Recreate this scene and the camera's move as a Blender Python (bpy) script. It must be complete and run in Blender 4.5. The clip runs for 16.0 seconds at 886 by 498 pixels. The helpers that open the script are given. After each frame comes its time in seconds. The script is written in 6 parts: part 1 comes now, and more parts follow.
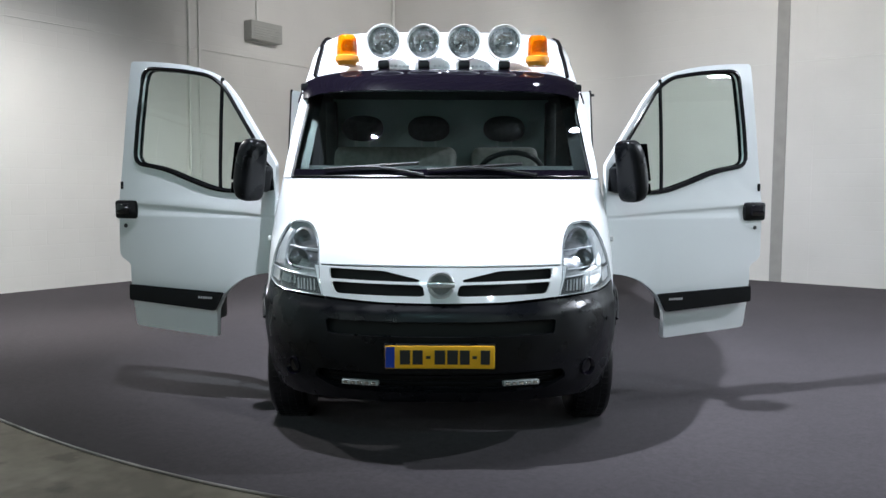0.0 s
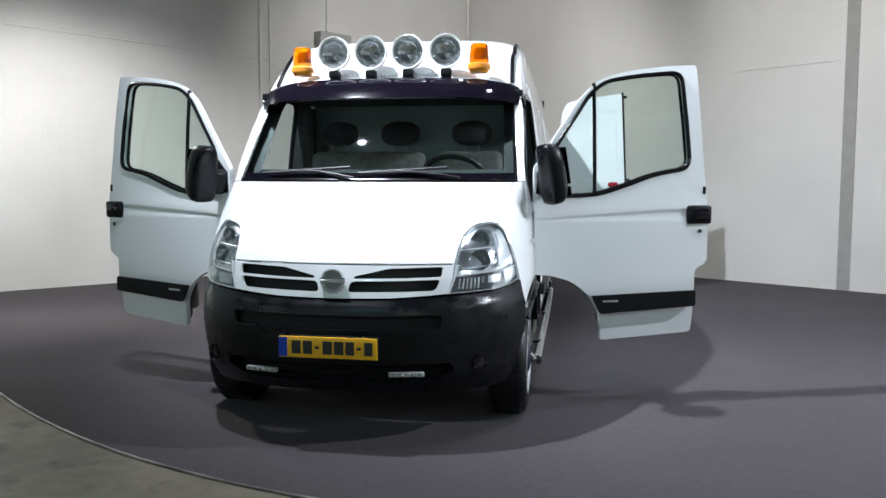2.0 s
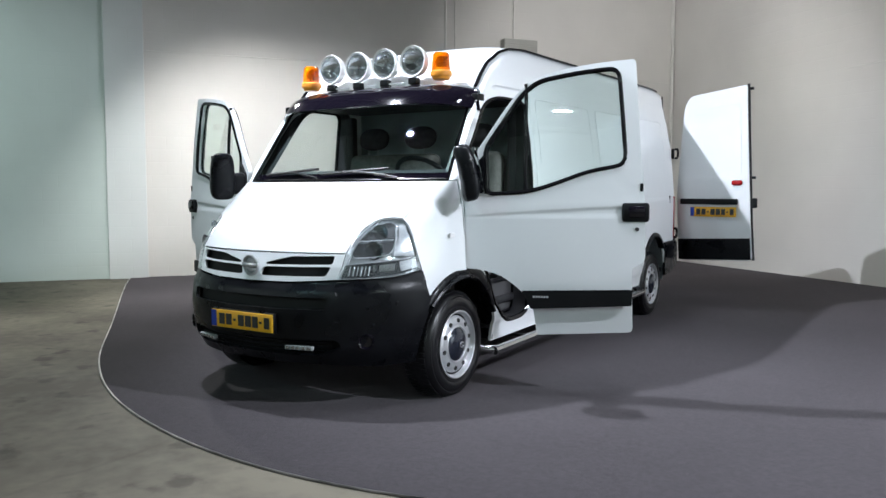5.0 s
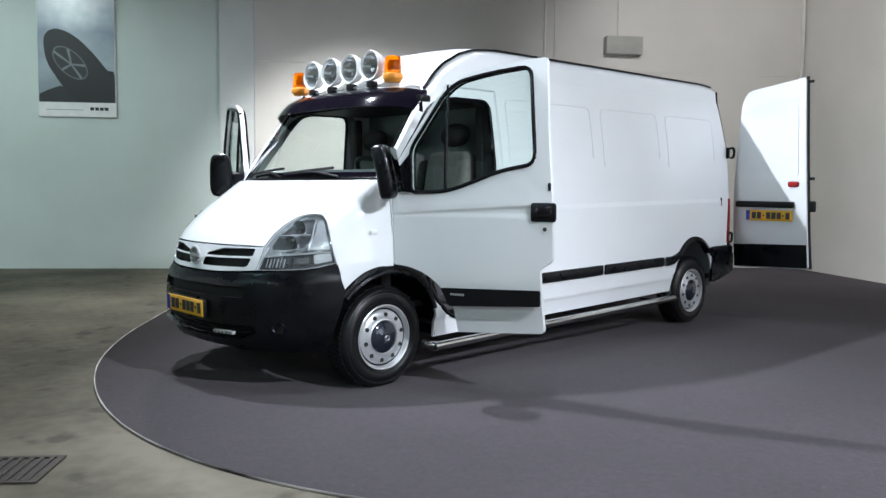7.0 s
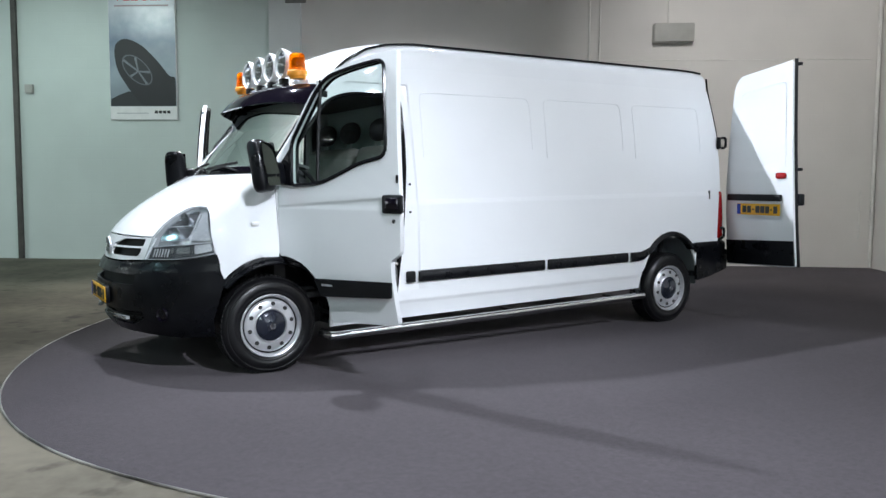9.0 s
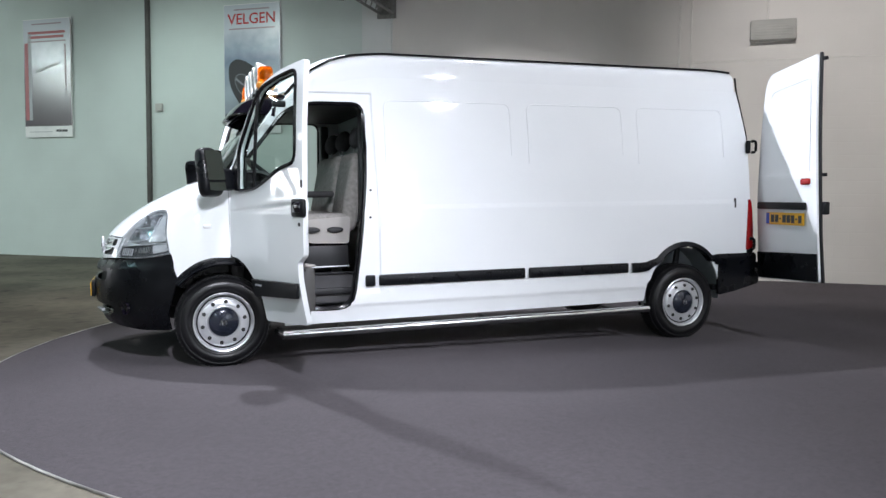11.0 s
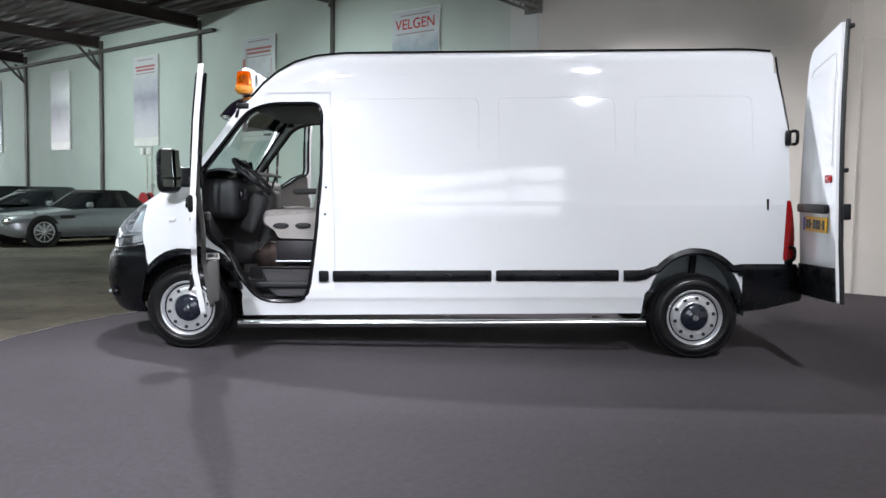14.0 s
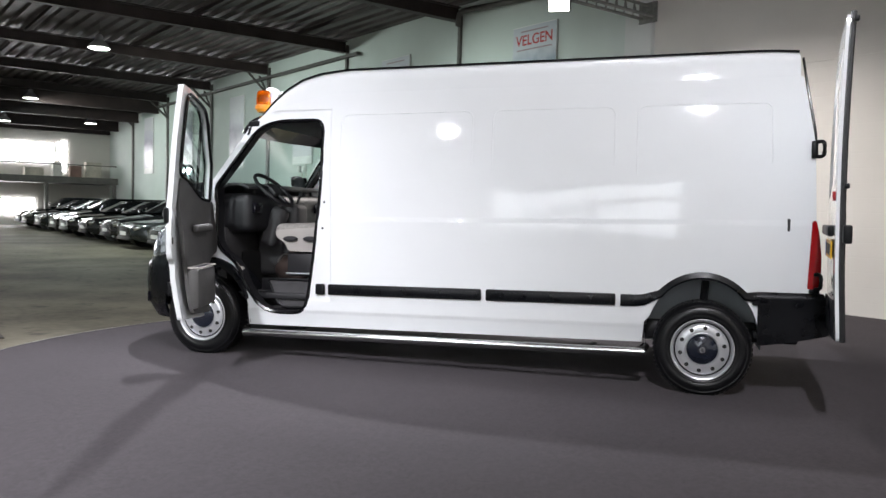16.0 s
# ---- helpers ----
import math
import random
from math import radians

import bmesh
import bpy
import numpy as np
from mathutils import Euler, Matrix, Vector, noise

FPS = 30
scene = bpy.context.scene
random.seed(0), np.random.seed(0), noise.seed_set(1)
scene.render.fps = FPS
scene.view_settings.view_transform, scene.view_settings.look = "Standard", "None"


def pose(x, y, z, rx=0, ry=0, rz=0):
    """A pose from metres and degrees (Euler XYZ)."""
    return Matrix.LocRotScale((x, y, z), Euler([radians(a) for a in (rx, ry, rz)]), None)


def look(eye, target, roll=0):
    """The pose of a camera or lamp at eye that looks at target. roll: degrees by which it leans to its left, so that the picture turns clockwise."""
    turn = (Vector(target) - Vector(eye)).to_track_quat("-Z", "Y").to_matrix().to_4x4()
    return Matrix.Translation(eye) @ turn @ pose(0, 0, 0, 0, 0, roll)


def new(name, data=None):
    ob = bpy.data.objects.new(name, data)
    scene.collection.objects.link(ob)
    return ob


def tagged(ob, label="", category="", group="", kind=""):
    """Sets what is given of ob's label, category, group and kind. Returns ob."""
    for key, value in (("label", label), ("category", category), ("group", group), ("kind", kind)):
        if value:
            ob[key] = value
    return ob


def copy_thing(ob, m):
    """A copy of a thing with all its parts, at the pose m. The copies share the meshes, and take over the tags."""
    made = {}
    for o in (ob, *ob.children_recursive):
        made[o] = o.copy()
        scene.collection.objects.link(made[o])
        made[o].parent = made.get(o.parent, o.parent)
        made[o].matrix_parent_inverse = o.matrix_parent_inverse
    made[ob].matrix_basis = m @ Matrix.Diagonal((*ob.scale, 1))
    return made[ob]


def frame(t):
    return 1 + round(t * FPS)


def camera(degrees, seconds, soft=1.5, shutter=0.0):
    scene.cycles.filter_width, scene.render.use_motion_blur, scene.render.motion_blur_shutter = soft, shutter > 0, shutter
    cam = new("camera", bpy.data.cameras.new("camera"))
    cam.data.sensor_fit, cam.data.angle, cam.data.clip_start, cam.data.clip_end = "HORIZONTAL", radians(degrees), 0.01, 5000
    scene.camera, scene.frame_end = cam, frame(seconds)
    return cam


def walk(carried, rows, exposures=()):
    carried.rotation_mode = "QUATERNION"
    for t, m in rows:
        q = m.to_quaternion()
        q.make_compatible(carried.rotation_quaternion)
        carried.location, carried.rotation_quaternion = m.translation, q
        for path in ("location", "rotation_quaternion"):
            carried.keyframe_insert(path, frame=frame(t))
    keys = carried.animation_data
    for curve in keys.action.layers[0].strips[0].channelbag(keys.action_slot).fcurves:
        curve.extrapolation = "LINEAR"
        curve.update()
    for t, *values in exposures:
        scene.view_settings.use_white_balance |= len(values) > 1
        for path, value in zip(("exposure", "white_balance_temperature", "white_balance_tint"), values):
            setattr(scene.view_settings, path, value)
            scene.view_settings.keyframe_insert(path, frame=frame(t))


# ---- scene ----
# ---- camera ----
cam = camera(59.1, 16.0, soft=1.45, shutter=0.3)
ROWS = [
    (0, -0.005, -4.610, 1.331, -0.22, -4.26, 0.20),
    (0.5, 0.246, -4.659, 1.341, 2.19, -4.32, 0.43),
    (1, 0.542, -4.699, 1.339, 4.51, -4.21, 0.03),
    (1.5, 0.855, -4.719, 1.329, 7.40, -3.96, 0.21),
    (2, 1.213, -4.738, 1.332, 9.38, -4.08, 0.29),
    (2.5, 1.600, -4.725, 1.311, 11.79, -4.07, -0.02),
    (3, 1.974, -4.698, 1.307, 15.74, -3.99, 0.10),
    (3.5, 2.338, -4.665, 1.329, 20.18, -4.25, 0.33),
    (6, 4.339, -3.854, 1.313, 38.83, -4.25, 0.23),
    (6.5, 4.684, -3.591, 1.319, 42.13, -4.59, 0.52),
    (7, 4.994, -3.315, 1.314, 46.37, -4.07, 0.62),
    (7.5, 5.309, -3.006, 1.303, 48.88, -4.03, 0.24),
    (8, 5.607, -2.664, 1.312, 51.51, -3.91, -0.01),
    (8.5, 5.880, -2.327, 1.313, 54.25, -4.22, 0.31),
    (9, 6.125, -1.959, 1.300, 56.81, -4.38, 0.32),
    (11.5, 7.066, -0.046, 1.262, 73.60, -3.72, 0.75),
    (12, 7.176, 0.374, 1.255, 77.10, -3.95, 1.03),
    (12.5, 7.230, 0.807, 1.258, 80.41, -3.74, 0.93),
    (13, 7.236, 1.258, 1.264, 82.78, -3.51, 0.68),
    (13.5, 7.234, 1.771, 1.277, 86.53, -3.81, 0.91),
    (14, 7.200, 2.164, 1.291, 91.04, -3.96, 0.93),
    (14.5, 7.148, 2.545, 1.275, 94.91, -3.76, 0.99),
    (15, 7.056, 2.967, 1.287, 97.64, -3.60, 0.68),
    (15.5, 6.977, 3.356, 1.297, 101.10, -3.32, 1.54),
    (16, 6.843, 3.732, 1.309, 105.34, -2.97, 1.52),
]


def aimed(x, y, z, yaw, pitch, roll):
    a, b = radians(yaw), radians(pitch)
    return look((x, y, z), (x - 2 * math.sin(a) * math.cos(b), y + 2 * math.cos(a) * math.cos(b), z + 2 * math.sin(b)), roll)


# the camera's own exposure and white balance drift a little on the way
DRIFT = [(0, 0.0, 6300, 11), (6, 0.0, 6300, 11), (9, 0.02, 6330, 11.5), (11.5, 0.17, 6480, 15), (13.5, 0.14, 6520, 15.5), (16, 0.13, 6820, 15.5)]
walk(cam, [(t, aimed(*row)) for t, *row in ROWS], DRIFT)

# ---- light ----
# room frame: xr across the hall (long poster wall at -7.6), yr along it (end wall at 8.5)
TH = radians(53.0)
ROOM = Matrix(((math.sin(TH), math.cos(TH), 0, 0), (-math.cos(TH), math.sin(TH), 0, 0), (0, 0, 1, 0), (0, 0, 0, 1)))
WALL_A, WALL_B, END, FAR_X, CEIL = -7.6, 8.5, -34.7, 17.0, 5.75

world = bpy.data.worlds.new("hall_air")
scene.world = world
world.use_nodes = True
world.node_tree.nodes["Background"].inputs[0].default_value = (0.8, 0.9, 1.0, 1)
world.node_tree.nodes["Background"].inputs[1].default_value = 0.05


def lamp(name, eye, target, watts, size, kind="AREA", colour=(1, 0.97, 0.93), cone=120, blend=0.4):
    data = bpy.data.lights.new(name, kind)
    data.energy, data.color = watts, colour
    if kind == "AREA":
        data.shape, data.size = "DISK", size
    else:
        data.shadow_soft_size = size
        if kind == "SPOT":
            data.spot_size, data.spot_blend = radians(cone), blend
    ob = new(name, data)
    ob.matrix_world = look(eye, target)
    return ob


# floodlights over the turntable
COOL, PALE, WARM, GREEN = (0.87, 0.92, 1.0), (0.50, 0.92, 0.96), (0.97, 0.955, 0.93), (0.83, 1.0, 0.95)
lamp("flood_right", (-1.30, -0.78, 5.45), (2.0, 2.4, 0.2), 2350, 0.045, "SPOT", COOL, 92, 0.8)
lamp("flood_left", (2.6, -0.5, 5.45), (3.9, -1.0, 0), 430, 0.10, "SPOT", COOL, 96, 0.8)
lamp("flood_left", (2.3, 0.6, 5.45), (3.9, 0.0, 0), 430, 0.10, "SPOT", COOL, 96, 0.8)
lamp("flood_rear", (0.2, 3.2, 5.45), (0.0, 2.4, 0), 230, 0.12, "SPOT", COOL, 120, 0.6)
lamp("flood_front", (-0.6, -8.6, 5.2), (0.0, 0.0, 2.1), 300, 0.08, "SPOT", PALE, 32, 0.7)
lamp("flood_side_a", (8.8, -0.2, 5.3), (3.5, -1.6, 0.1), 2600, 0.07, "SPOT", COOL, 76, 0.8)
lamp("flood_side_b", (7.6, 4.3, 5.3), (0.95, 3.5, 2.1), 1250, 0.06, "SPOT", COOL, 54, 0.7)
lamp("flood_truss", ROOM @ Vector((-5.33, -1.33, 4.43)), ROOM @ Vector((-2.2, -0.6, 0.0)), 1000, 0.06, "SPOT", WARM, 92, 0.8)
lamp("wall_wash", ROOM @ Vector((-4.3, -1.0, 4.75)), ROOM @ Vector((-7.2, 1.1, -0.6)), 1040, 0.12, "SPOT", WARM, 92, 0.8)
lamp("flood_wall", ROOM @ Vector((-1.8, 4.6, 5.3)), ROOM @ Vector((-7.6, 7.8, 2.2)), 700, 0.15, "SPOT", WARM, 92, 0.8)
lamp("wall_light_b", ROOM @ Vector((-0.2, 4.3, 5.4)), ROOM @ Vector((0.6, 8.5, 2.4)), 520, 0.3, "SPOT", WARM, 125, 0.8)
lamp("wall_light_c", ROOM @ Vector((-3.4, -5.6, 5.3)), ROOM @ Vector((-7.6, -5.2, -0.3)), 440, 0.3, "SPOT", GREEN, 118, 0.8)
# hall lamps
for xr, yr, aim, w in ((-1.9, -13.7, -5.2, 430), (-2.5, -26.0, -5.4, 330), (10.5, -7.0, 10.5, 200), (5.5, -16.0, 5.5, 220), (11.5, 2.0, 11.5, 200)):
    lamp("bay_light", ROOM @ Vector((xr, yr, 5.0)), ROOM @ Vector((aim, yr, 0.0)), w, 0.4, "AREA", GREEN)

# ---- materials ----
def material(name, colour, rough=0.5, metal=0.0, vary=0.06, scale=6.0, bump=0.0, bump_scale=60.0, coat=0.0, spec=0.5, trans=0.0):
    m = bpy.data.materials.new(name)
    m.use_nodes = True
    nt = m.node_tree
    p = nt.nodes["Principled BSDF"]
    p.inputs["Roughness"].default_value = rough
    p.inputs["Metallic"].default_value = metal
    p.inputs["Coat Weight"].default_value = coat
    p.inputs["Coat Roughness"].default_value = 0.03
    p.inputs["Specular IOR Level"].default_value = spec
    p.inputs["Transmission Weight"].default_value = trans
    co = nt.nodes.new("ShaderNodeTexCoord")
    n1 = nt.nodes.new("ShaderNodeTexNoise")
    n1.inputs["Scale"].default_value, n1.inputs["Detail"].default_value = scale, 6
    nt.links.new(co.outputs["Object"], n1.inputs["Vector"])
    ramp = nt.nodes.new("ShaderNodeMapRange")
    ramp.inputs[1].default_value, ramp.inputs[2].default_value = 0.3, 0.7
    ramp.inputs[3].default_value, ramp.inputs[4].default_value = 1 - vary, 1 + vary
    nt.links.new(n1.outputs["Fac"], ramp.inputs[0])
    mul = nt.nodes.new("ShaderNodeVectorMath")
    mul.operation = "SCALE"
    mul.inputs[0].default_value = colour
    nt.links.new(ramp.outputs[0], mul.inputs["Scale"])
    nt.links.new(mul.outputs[0], p.inputs["Base Color"])
    if bump:
        n2 = nt.nodes.new("ShaderNodeTexNoise")
        n2.inputs["Scale"].default_value, n2.inputs["Detail"].default_value = bump_scale, 4
        nt.links.new(co.outputs["Object"], n2.inputs["Vector"])
        b = nt.nodes.new("ShaderNodeBump")
        b.inputs["Strength"].default_value, b.inputs["Distance"].default_value = bump, 0.01
        nt.links.new(n2.outputs["Fac"], b.inputs["Height"])
        nt.links.new(b.outputs[0], p.inputs["Normal"])
    return m


def thin_glass(name, tint, gloss=1.0, rough=0.0, base=0.05):
    """One-sheet pane: clear, with gloss rising towards grazing angles."""
    m = bpy.data.materials.new(name)
    m.use_nodes = True
    nt = m.node_tree
    nt.nodes.remove(nt.nodes["Principled BSDF"])
    tr, gl, mix, lw = (nt.nodes.new(n) for n in ("ShaderNodeBsdfTransparent", "ShaderNodeBsdfGlossy", "ShaderNodeMixShader", "ShaderNodeLayerWeight"))
    tr.inputs[0].default_value = (*tint, 1)
    gl.inputs["Roughness"].default_value = rough
    gl.inputs["Color"].default_value = (gloss, gloss, gloss, 1)
    lw.inputs["Blend"].default_value = 0.5
    pw, ma = nt.nodes.new("ShaderNodeMath"), nt.nodes.new("ShaderNodeMath")
    pw.operation, ma.operation = "POWER", "MULTIPLY_ADD"
    pw.inputs[1].default_value, ma.inputs[1].default_value, ma.inputs[2].default_value = 4.0, 0.9, base
    nt.links.new(lw.outputs["Facing"], pw.inputs[0])
    nt.links.new(pw.outputs[0], ma.inputs[0])
    nt.links.new(ma.outputs[0], mix.inputs[0])
    nt.links.new(tr.outputs[0], mix.inputs[1])
    nt.links.new(gl.outputs[0], mix.inputs[2])
    nt.links.new(mix.outputs[0], nt.nodes["Material Output"].inputs[0])
    return m


def glow(name, colour, strength):
    m = bpy.data.materials.new(name)
    m.use_nodes = True
    p = m.node_tree.nodes["Principled BSDF"]
    p.inputs["Base Color"].default_value = (*colour, 1)
    p.inputs["Emission Color"].default_value = (*colour, 1)
    p.inputs["Emission Strength"].default_value = strength
    return m


def block_wall(name, colour):
    """Painted block wall: faint courses, uneven paint, grime."""
    m = material(name, colour, 0.75, vary=0.05, scale=0.8)
    nt = m.node_tree
    p = nt.nodes["Principled BSDF"]
    co = nt.nodes.new("ShaderNodeTexCoord")
    br = nt.nodes.new("ShaderNodeTexBrick")
    br.inputs["Scale"].default_value = 1.0
    br.inputs["Mortar Size"].default_value = 0.008
    br.inputs["Mortar Smooth"].default_value = 0.6
    br.inputs["Brick Width"].default_value, br.inputs["Row Height"].default_value = 0.44, 0.2
    br.inputs["Color1"].default_value = br.inputs["Color2"].default_value = (1, 1, 1, 1)
    br.inputs["Mortar"].default_value = (0, 0, 0, 1)
    sep, comb = nt.nodes.new("ShaderNodeSeparateXYZ"), nt.nodes.new("ShaderNodeCombineXYZ")
    add = nt.nodes.new("ShaderNodeMath")
    nt.links.new(co.outputs["Object"], sep.inputs[0])
    nt.links.new(sep.outputs[0], add.inputs[0])
    nt.links.new(sep.outputs[1], add.inputs[1])
    nt.links.new(add.outputs[0], comb.inputs[0])
    nt.links.new(sep.outputs[2], comb.inputs[1])
    nt.links.new(comb.outputs[0], br.inputs["Vector"])
    b = nt.nodes.new("ShaderNodeBump")
    b.inputs["Strength"].default_value, b.inputs["Distance"].default_value = 0.15, 0.01
    nt.links.new(br.outputs["Color"], b.inputs["Height"])
    nt.links.new(b.outputs[0], p.inputs["Normal"])
    return m


def concrete(name, dark, light, rough):
    """Stained industrial floor."""
    m = bpy.data.materials.new(name)
    m.use_nodes = True
    nt = m.node_tree
    p = nt.nodes["Principled BSDF"]
    co = nt.nodes.new("ShaderNodeTexCoord")
    big, small = nt.nodes.new("ShaderNodeTexNoise"), nt.nodes.new("ShaderNodeTexNoise")
    big.inputs["Scale"].default_value, big.inputs["Detail"].default_value = 0.7, 8
    small.inputs["Scale"].default_value, small.inputs["Detail"].default_value = 9.0, 8
    ramp = nt.nodes.new("ShaderNodeValToRGB")
    ramp.color_ramp.elements[0].color, ramp.color_ramp.elements[1].color = (*dark, 1), (*light, 1)
    ramp.color_ramp.elements[0].position, ramp.color_ramp.elements[1].position = 0.36, 0.66
    mix = nt.nodes.new("ShaderNodeMath")
    mix.operation = "MULTIPLY_ADD"
    mix.inputs[1].default_value, mix.inputs[2].default_value = 0.35, -0.17
    addn = nt.nodes.new("ShaderNodeMath")
    for n in (big, small):
        nt.links.new(co.outputs["Object"], n.inputs["Vector"])
    nt.links.new(small.outputs["Fac"], mix.inputs[0])
    nt.links.new(big.outputs["Fac"], addn.inputs[0])
    nt.links.new(mix.outputs[0], addn.inputs[1])
    nt.links.new(addn.outputs[0], ramp.inputs[0])
    spots = nt.nodes.new("ShaderNodeTexNoise")
    spots.inputs["Scale"].default_value, spots.inputs["Detail"].default_value = 3.2, 5
    nt.links.new(co.outputs["Object"], spots.inputs["Vector"])
    dark_spot = nt.nodes.new("ShaderNodeMapRange")
    dark_spot.inputs[1].default_value, dark_spot.inputs[2].default_value = 0.60, 0.68
    dark_spot.inputs[3].default_value, dark_spot.inputs[4].default_value = 1.0, 0.55
    nt.links.new(spots.outputs["Fac"], dark_spot.inputs[0])
    crack = nt.nodes.new("ShaderNodeTexVoronoi")
    crack.feature = "DISTANCE_TO_EDGE"
    crack.inputs["Scale"].default_value = 0.35
    warp = nt.nodes.new("ShaderNodeVectorMath")
    warp.operation = "MULTIPLY_ADD"
    warp.inputs[1].default_value = (0.5, 0.5, 0.5)
    nt.links.new(big.outputs["Color"], warp.inputs[0])
    nt.links.new(co.outputs["Object"], warp.inputs[2])
    nt.links.new(warp.outputs[0], crack.inputs["Vector"])
    line = nt.nodes.new("ShaderNodeMapRange")
    line.inputs[1].default_value, line.inputs[2].default_value = 0.0, 0.012
    line.inputs[3].default_value, line.inputs[4].default_value = 0.86, 1.0
    nt.links.new(crack.outputs["Distance"], line.inputs[0])
    both_ = nt.nodes.new("ShaderNodeMath")
    both_.operation = "MULTIPLY"
    nt.links.new(dark_spot.outputs[0], both_.inputs[0])
    nt.links.new(line.outputs[0], both_.inputs[1])
    tone = nt.nodes.new("ShaderNodeVectorMath")
    tone.operation = "SCALE"
    nt.links.new(ramp.outputs[0], tone.inputs[0])
    nt.links.new(both_.outputs[0], tone.inputs["Scale"])
    nt.links.new(tone.outputs[0], p.inputs["Base Color"])
    p.inputs["Roughness"].default_value = rough
    p.inputs["Specular IOR Level"].default_value = 0.2
    return m


def carpet_cloth(name, colour):
    """Short-pile exhibition carpet: even tone, trodden patches, pale specks of lint."""
    m = material(name, colour, 0.93, vary=0.07, scale=0.9, bump=0.5, bump_scale=260, spec=0.2)
    nt = m.node_tree
    p = nt.nodes["Principled BSDF"]
    base = p.inputs["Base Color"].links[0].from_socket
    p.inputs["Diffuse Roughness"].default_value = 1.0
    co, sp, rg = nt.nodes.new("ShaderNodeTexCoord"), nt.nodes.new("ShaderNodeTexVoronoi"), nt.nodes.new("ShaderNodeMapRange")
    sp.inputs["Scale"].default_value = 3.1
    rg.inputs[1].default_value, rg.inputs[2].default_value, rg.inputs[3].default_value, rg.inputs[4].default_value = 0.018, 0.034, 0.45, 0.0
    fine, fr, add, mul = nt.nodes.new("ShaderNodeTexNoise"), nt.nodes.new("ShaderNodeMapRange"), nt.nodes.new("ShaderNodeMath"), nt.nodes.new("ShaderNodeVectorMath")
    fine.inputs["Scale"].default_value, fine.inputs["Detail"].default_value = 38.0, 8
    fr.inputs[1].default_value, fr.inputs[2].default_value, fr.inputs[3].default_value, fr.inputs[4].default_value = 0.3, 0.7, 0.88, 1.12
    mul.operation = "SCALE"
    for n in (sp, fine):
        nt.links.new(co.outputs["Object"], n.inputs["Vector"])
    nt.links.new(sp.outputs["Distance"], rg.inputs[0])
    nt.links.new(fine.outputs["Fac"], fr.inputs[0])
    nt.links.new(fr.outputs[0], add.inputs[0])
    nt.links.new(rg.outputs[0], add.inputs[1])
    nt.links.new(base, mul.inputs[0])
    nt.links.new(add.outputs[0], mul.inputs["Scale"])
    nt.links.new(mul.outputs[0], p.inputs["Base Color"])
    return m


PAINT = material("white_van_paint", (0.80, 0.82, 0.83), 0.5, vary=0.012, scale=2.0, coat=1.0, spec=0.2)
# pressed sheet: the gloss wavers over hand-wide swells
nt = PAINT.node_tree
p = nt.nodes["Principled BSDF"]
p.inputs["Coat Roughness"].default_value = 0.045
swell, dent, place_ = nt.nodes.new("ShaderNodeTexNoise"), nt.nodes.new("ShaderNodeBump"), nt.nodes.new("ShaderNodeTexCoord")
swell.inputs["Scale"].default_value, swell.inputs["Detail"].default_value = 3.2, 1.5
dent.inputs["Strength"].default_value, dent.inputs["Distance"].default_value = 0.22, 0.01
nt.links.new(place_.outputs["Object"], swell.inputs["Vector"])
nt.links.new(swell.outputs["Fac"], dent.inputs["Height"])
nt.links.new(dent.outputs[0], p.inputs["Coat Normal"])
BUMPER = material("black_bumper_plastic", (0.0035, 0.004, 0.0055), 0.29, vary=0.25, scale=5, spec=0.24, bump=0.03, bump_scale=300)
# the plastic is scuffed matt in places
nt = BUMPER.node_tree
scuff, range_, place_ = nt.nodes.new("ShaderNodeTexNoise"), nt.nodes.new("ShaderNodeMapRange"), nt.nodes.new("ShaderNodeTexCoord")
scuff.inputs["Scale"].default_value, scuff.inputs["Detail"].default_value = 7.0, 7
range_.inputs[1].default_value, range_.inputs[2].default_value, range_.inputs[3].default_value, range_.inputs[4].default_value = 0.36, 0.66, 0.22, 0.44
nt.links.new(place_.outputs["Object"], scuff.inputs["Vector"])
nt.links.new(scuff.outputs["Fac"], range_.inputs[0])
nt.links.new(range_.outputs[0], nt.nodes["Principled BSDF"].inputs["Roughness"])
TRIM = material("dark_trim_plastic", (0.008, 0.0085, 0.0095), 0.35, vary=0.12, spec=0.16)
SEAL = material("black_glazing_seal", (0.004, 0.004, 0.005), 0.22, vary=0.1, spec=0.3)
TYRE = material("tyre_rubber", (0.006, 0.006, 0.007), 0.34, vary=0.25, scale=14, spec=0.4, bump=0.05, bump_scale=90)
RUBBER = material("black_rubber", (0.008, 0.008, 0.009), 0.5, vary=0.2, scale=20, spec=0.35, bump=0.1, bump_scale=120)
GLOSSBLACK = material("gloss_black", (0.005, 0.004, 0.008), 0.07, vary=0.05, coat=0.3)
STEEL = material("silver_steel", (0.66, 0.67, 0.69), 0.28, 0.6, vary=0.06, scale=14)
CHROME = material("chrome", (0.80, 0.81, 0.83), 0.08, 1.0, vary=0.03)
ALU = material("brushed_tube", (0.62, 0.62, 0.62), 0.22, 1.0, vary=0.06, scale=12)
DARKIN = material("dark_interior", (0.014, 0.014, 0.016), 0.5, vary=0.2, scale=8, bump=0.1, bump_scale=200)
DOORGREY = material("grey_door_lining", (0.075, 0.073, 0.070), 0.6, vary=0.1, scale=9, bump=0.1, bump_scale=200)
DASHTOP = material("grained_dash_plastic", (0.06, 0.062, 0.064), 0.42, vary=0.12, scale=6, bump=0.12, bump_scale=240)
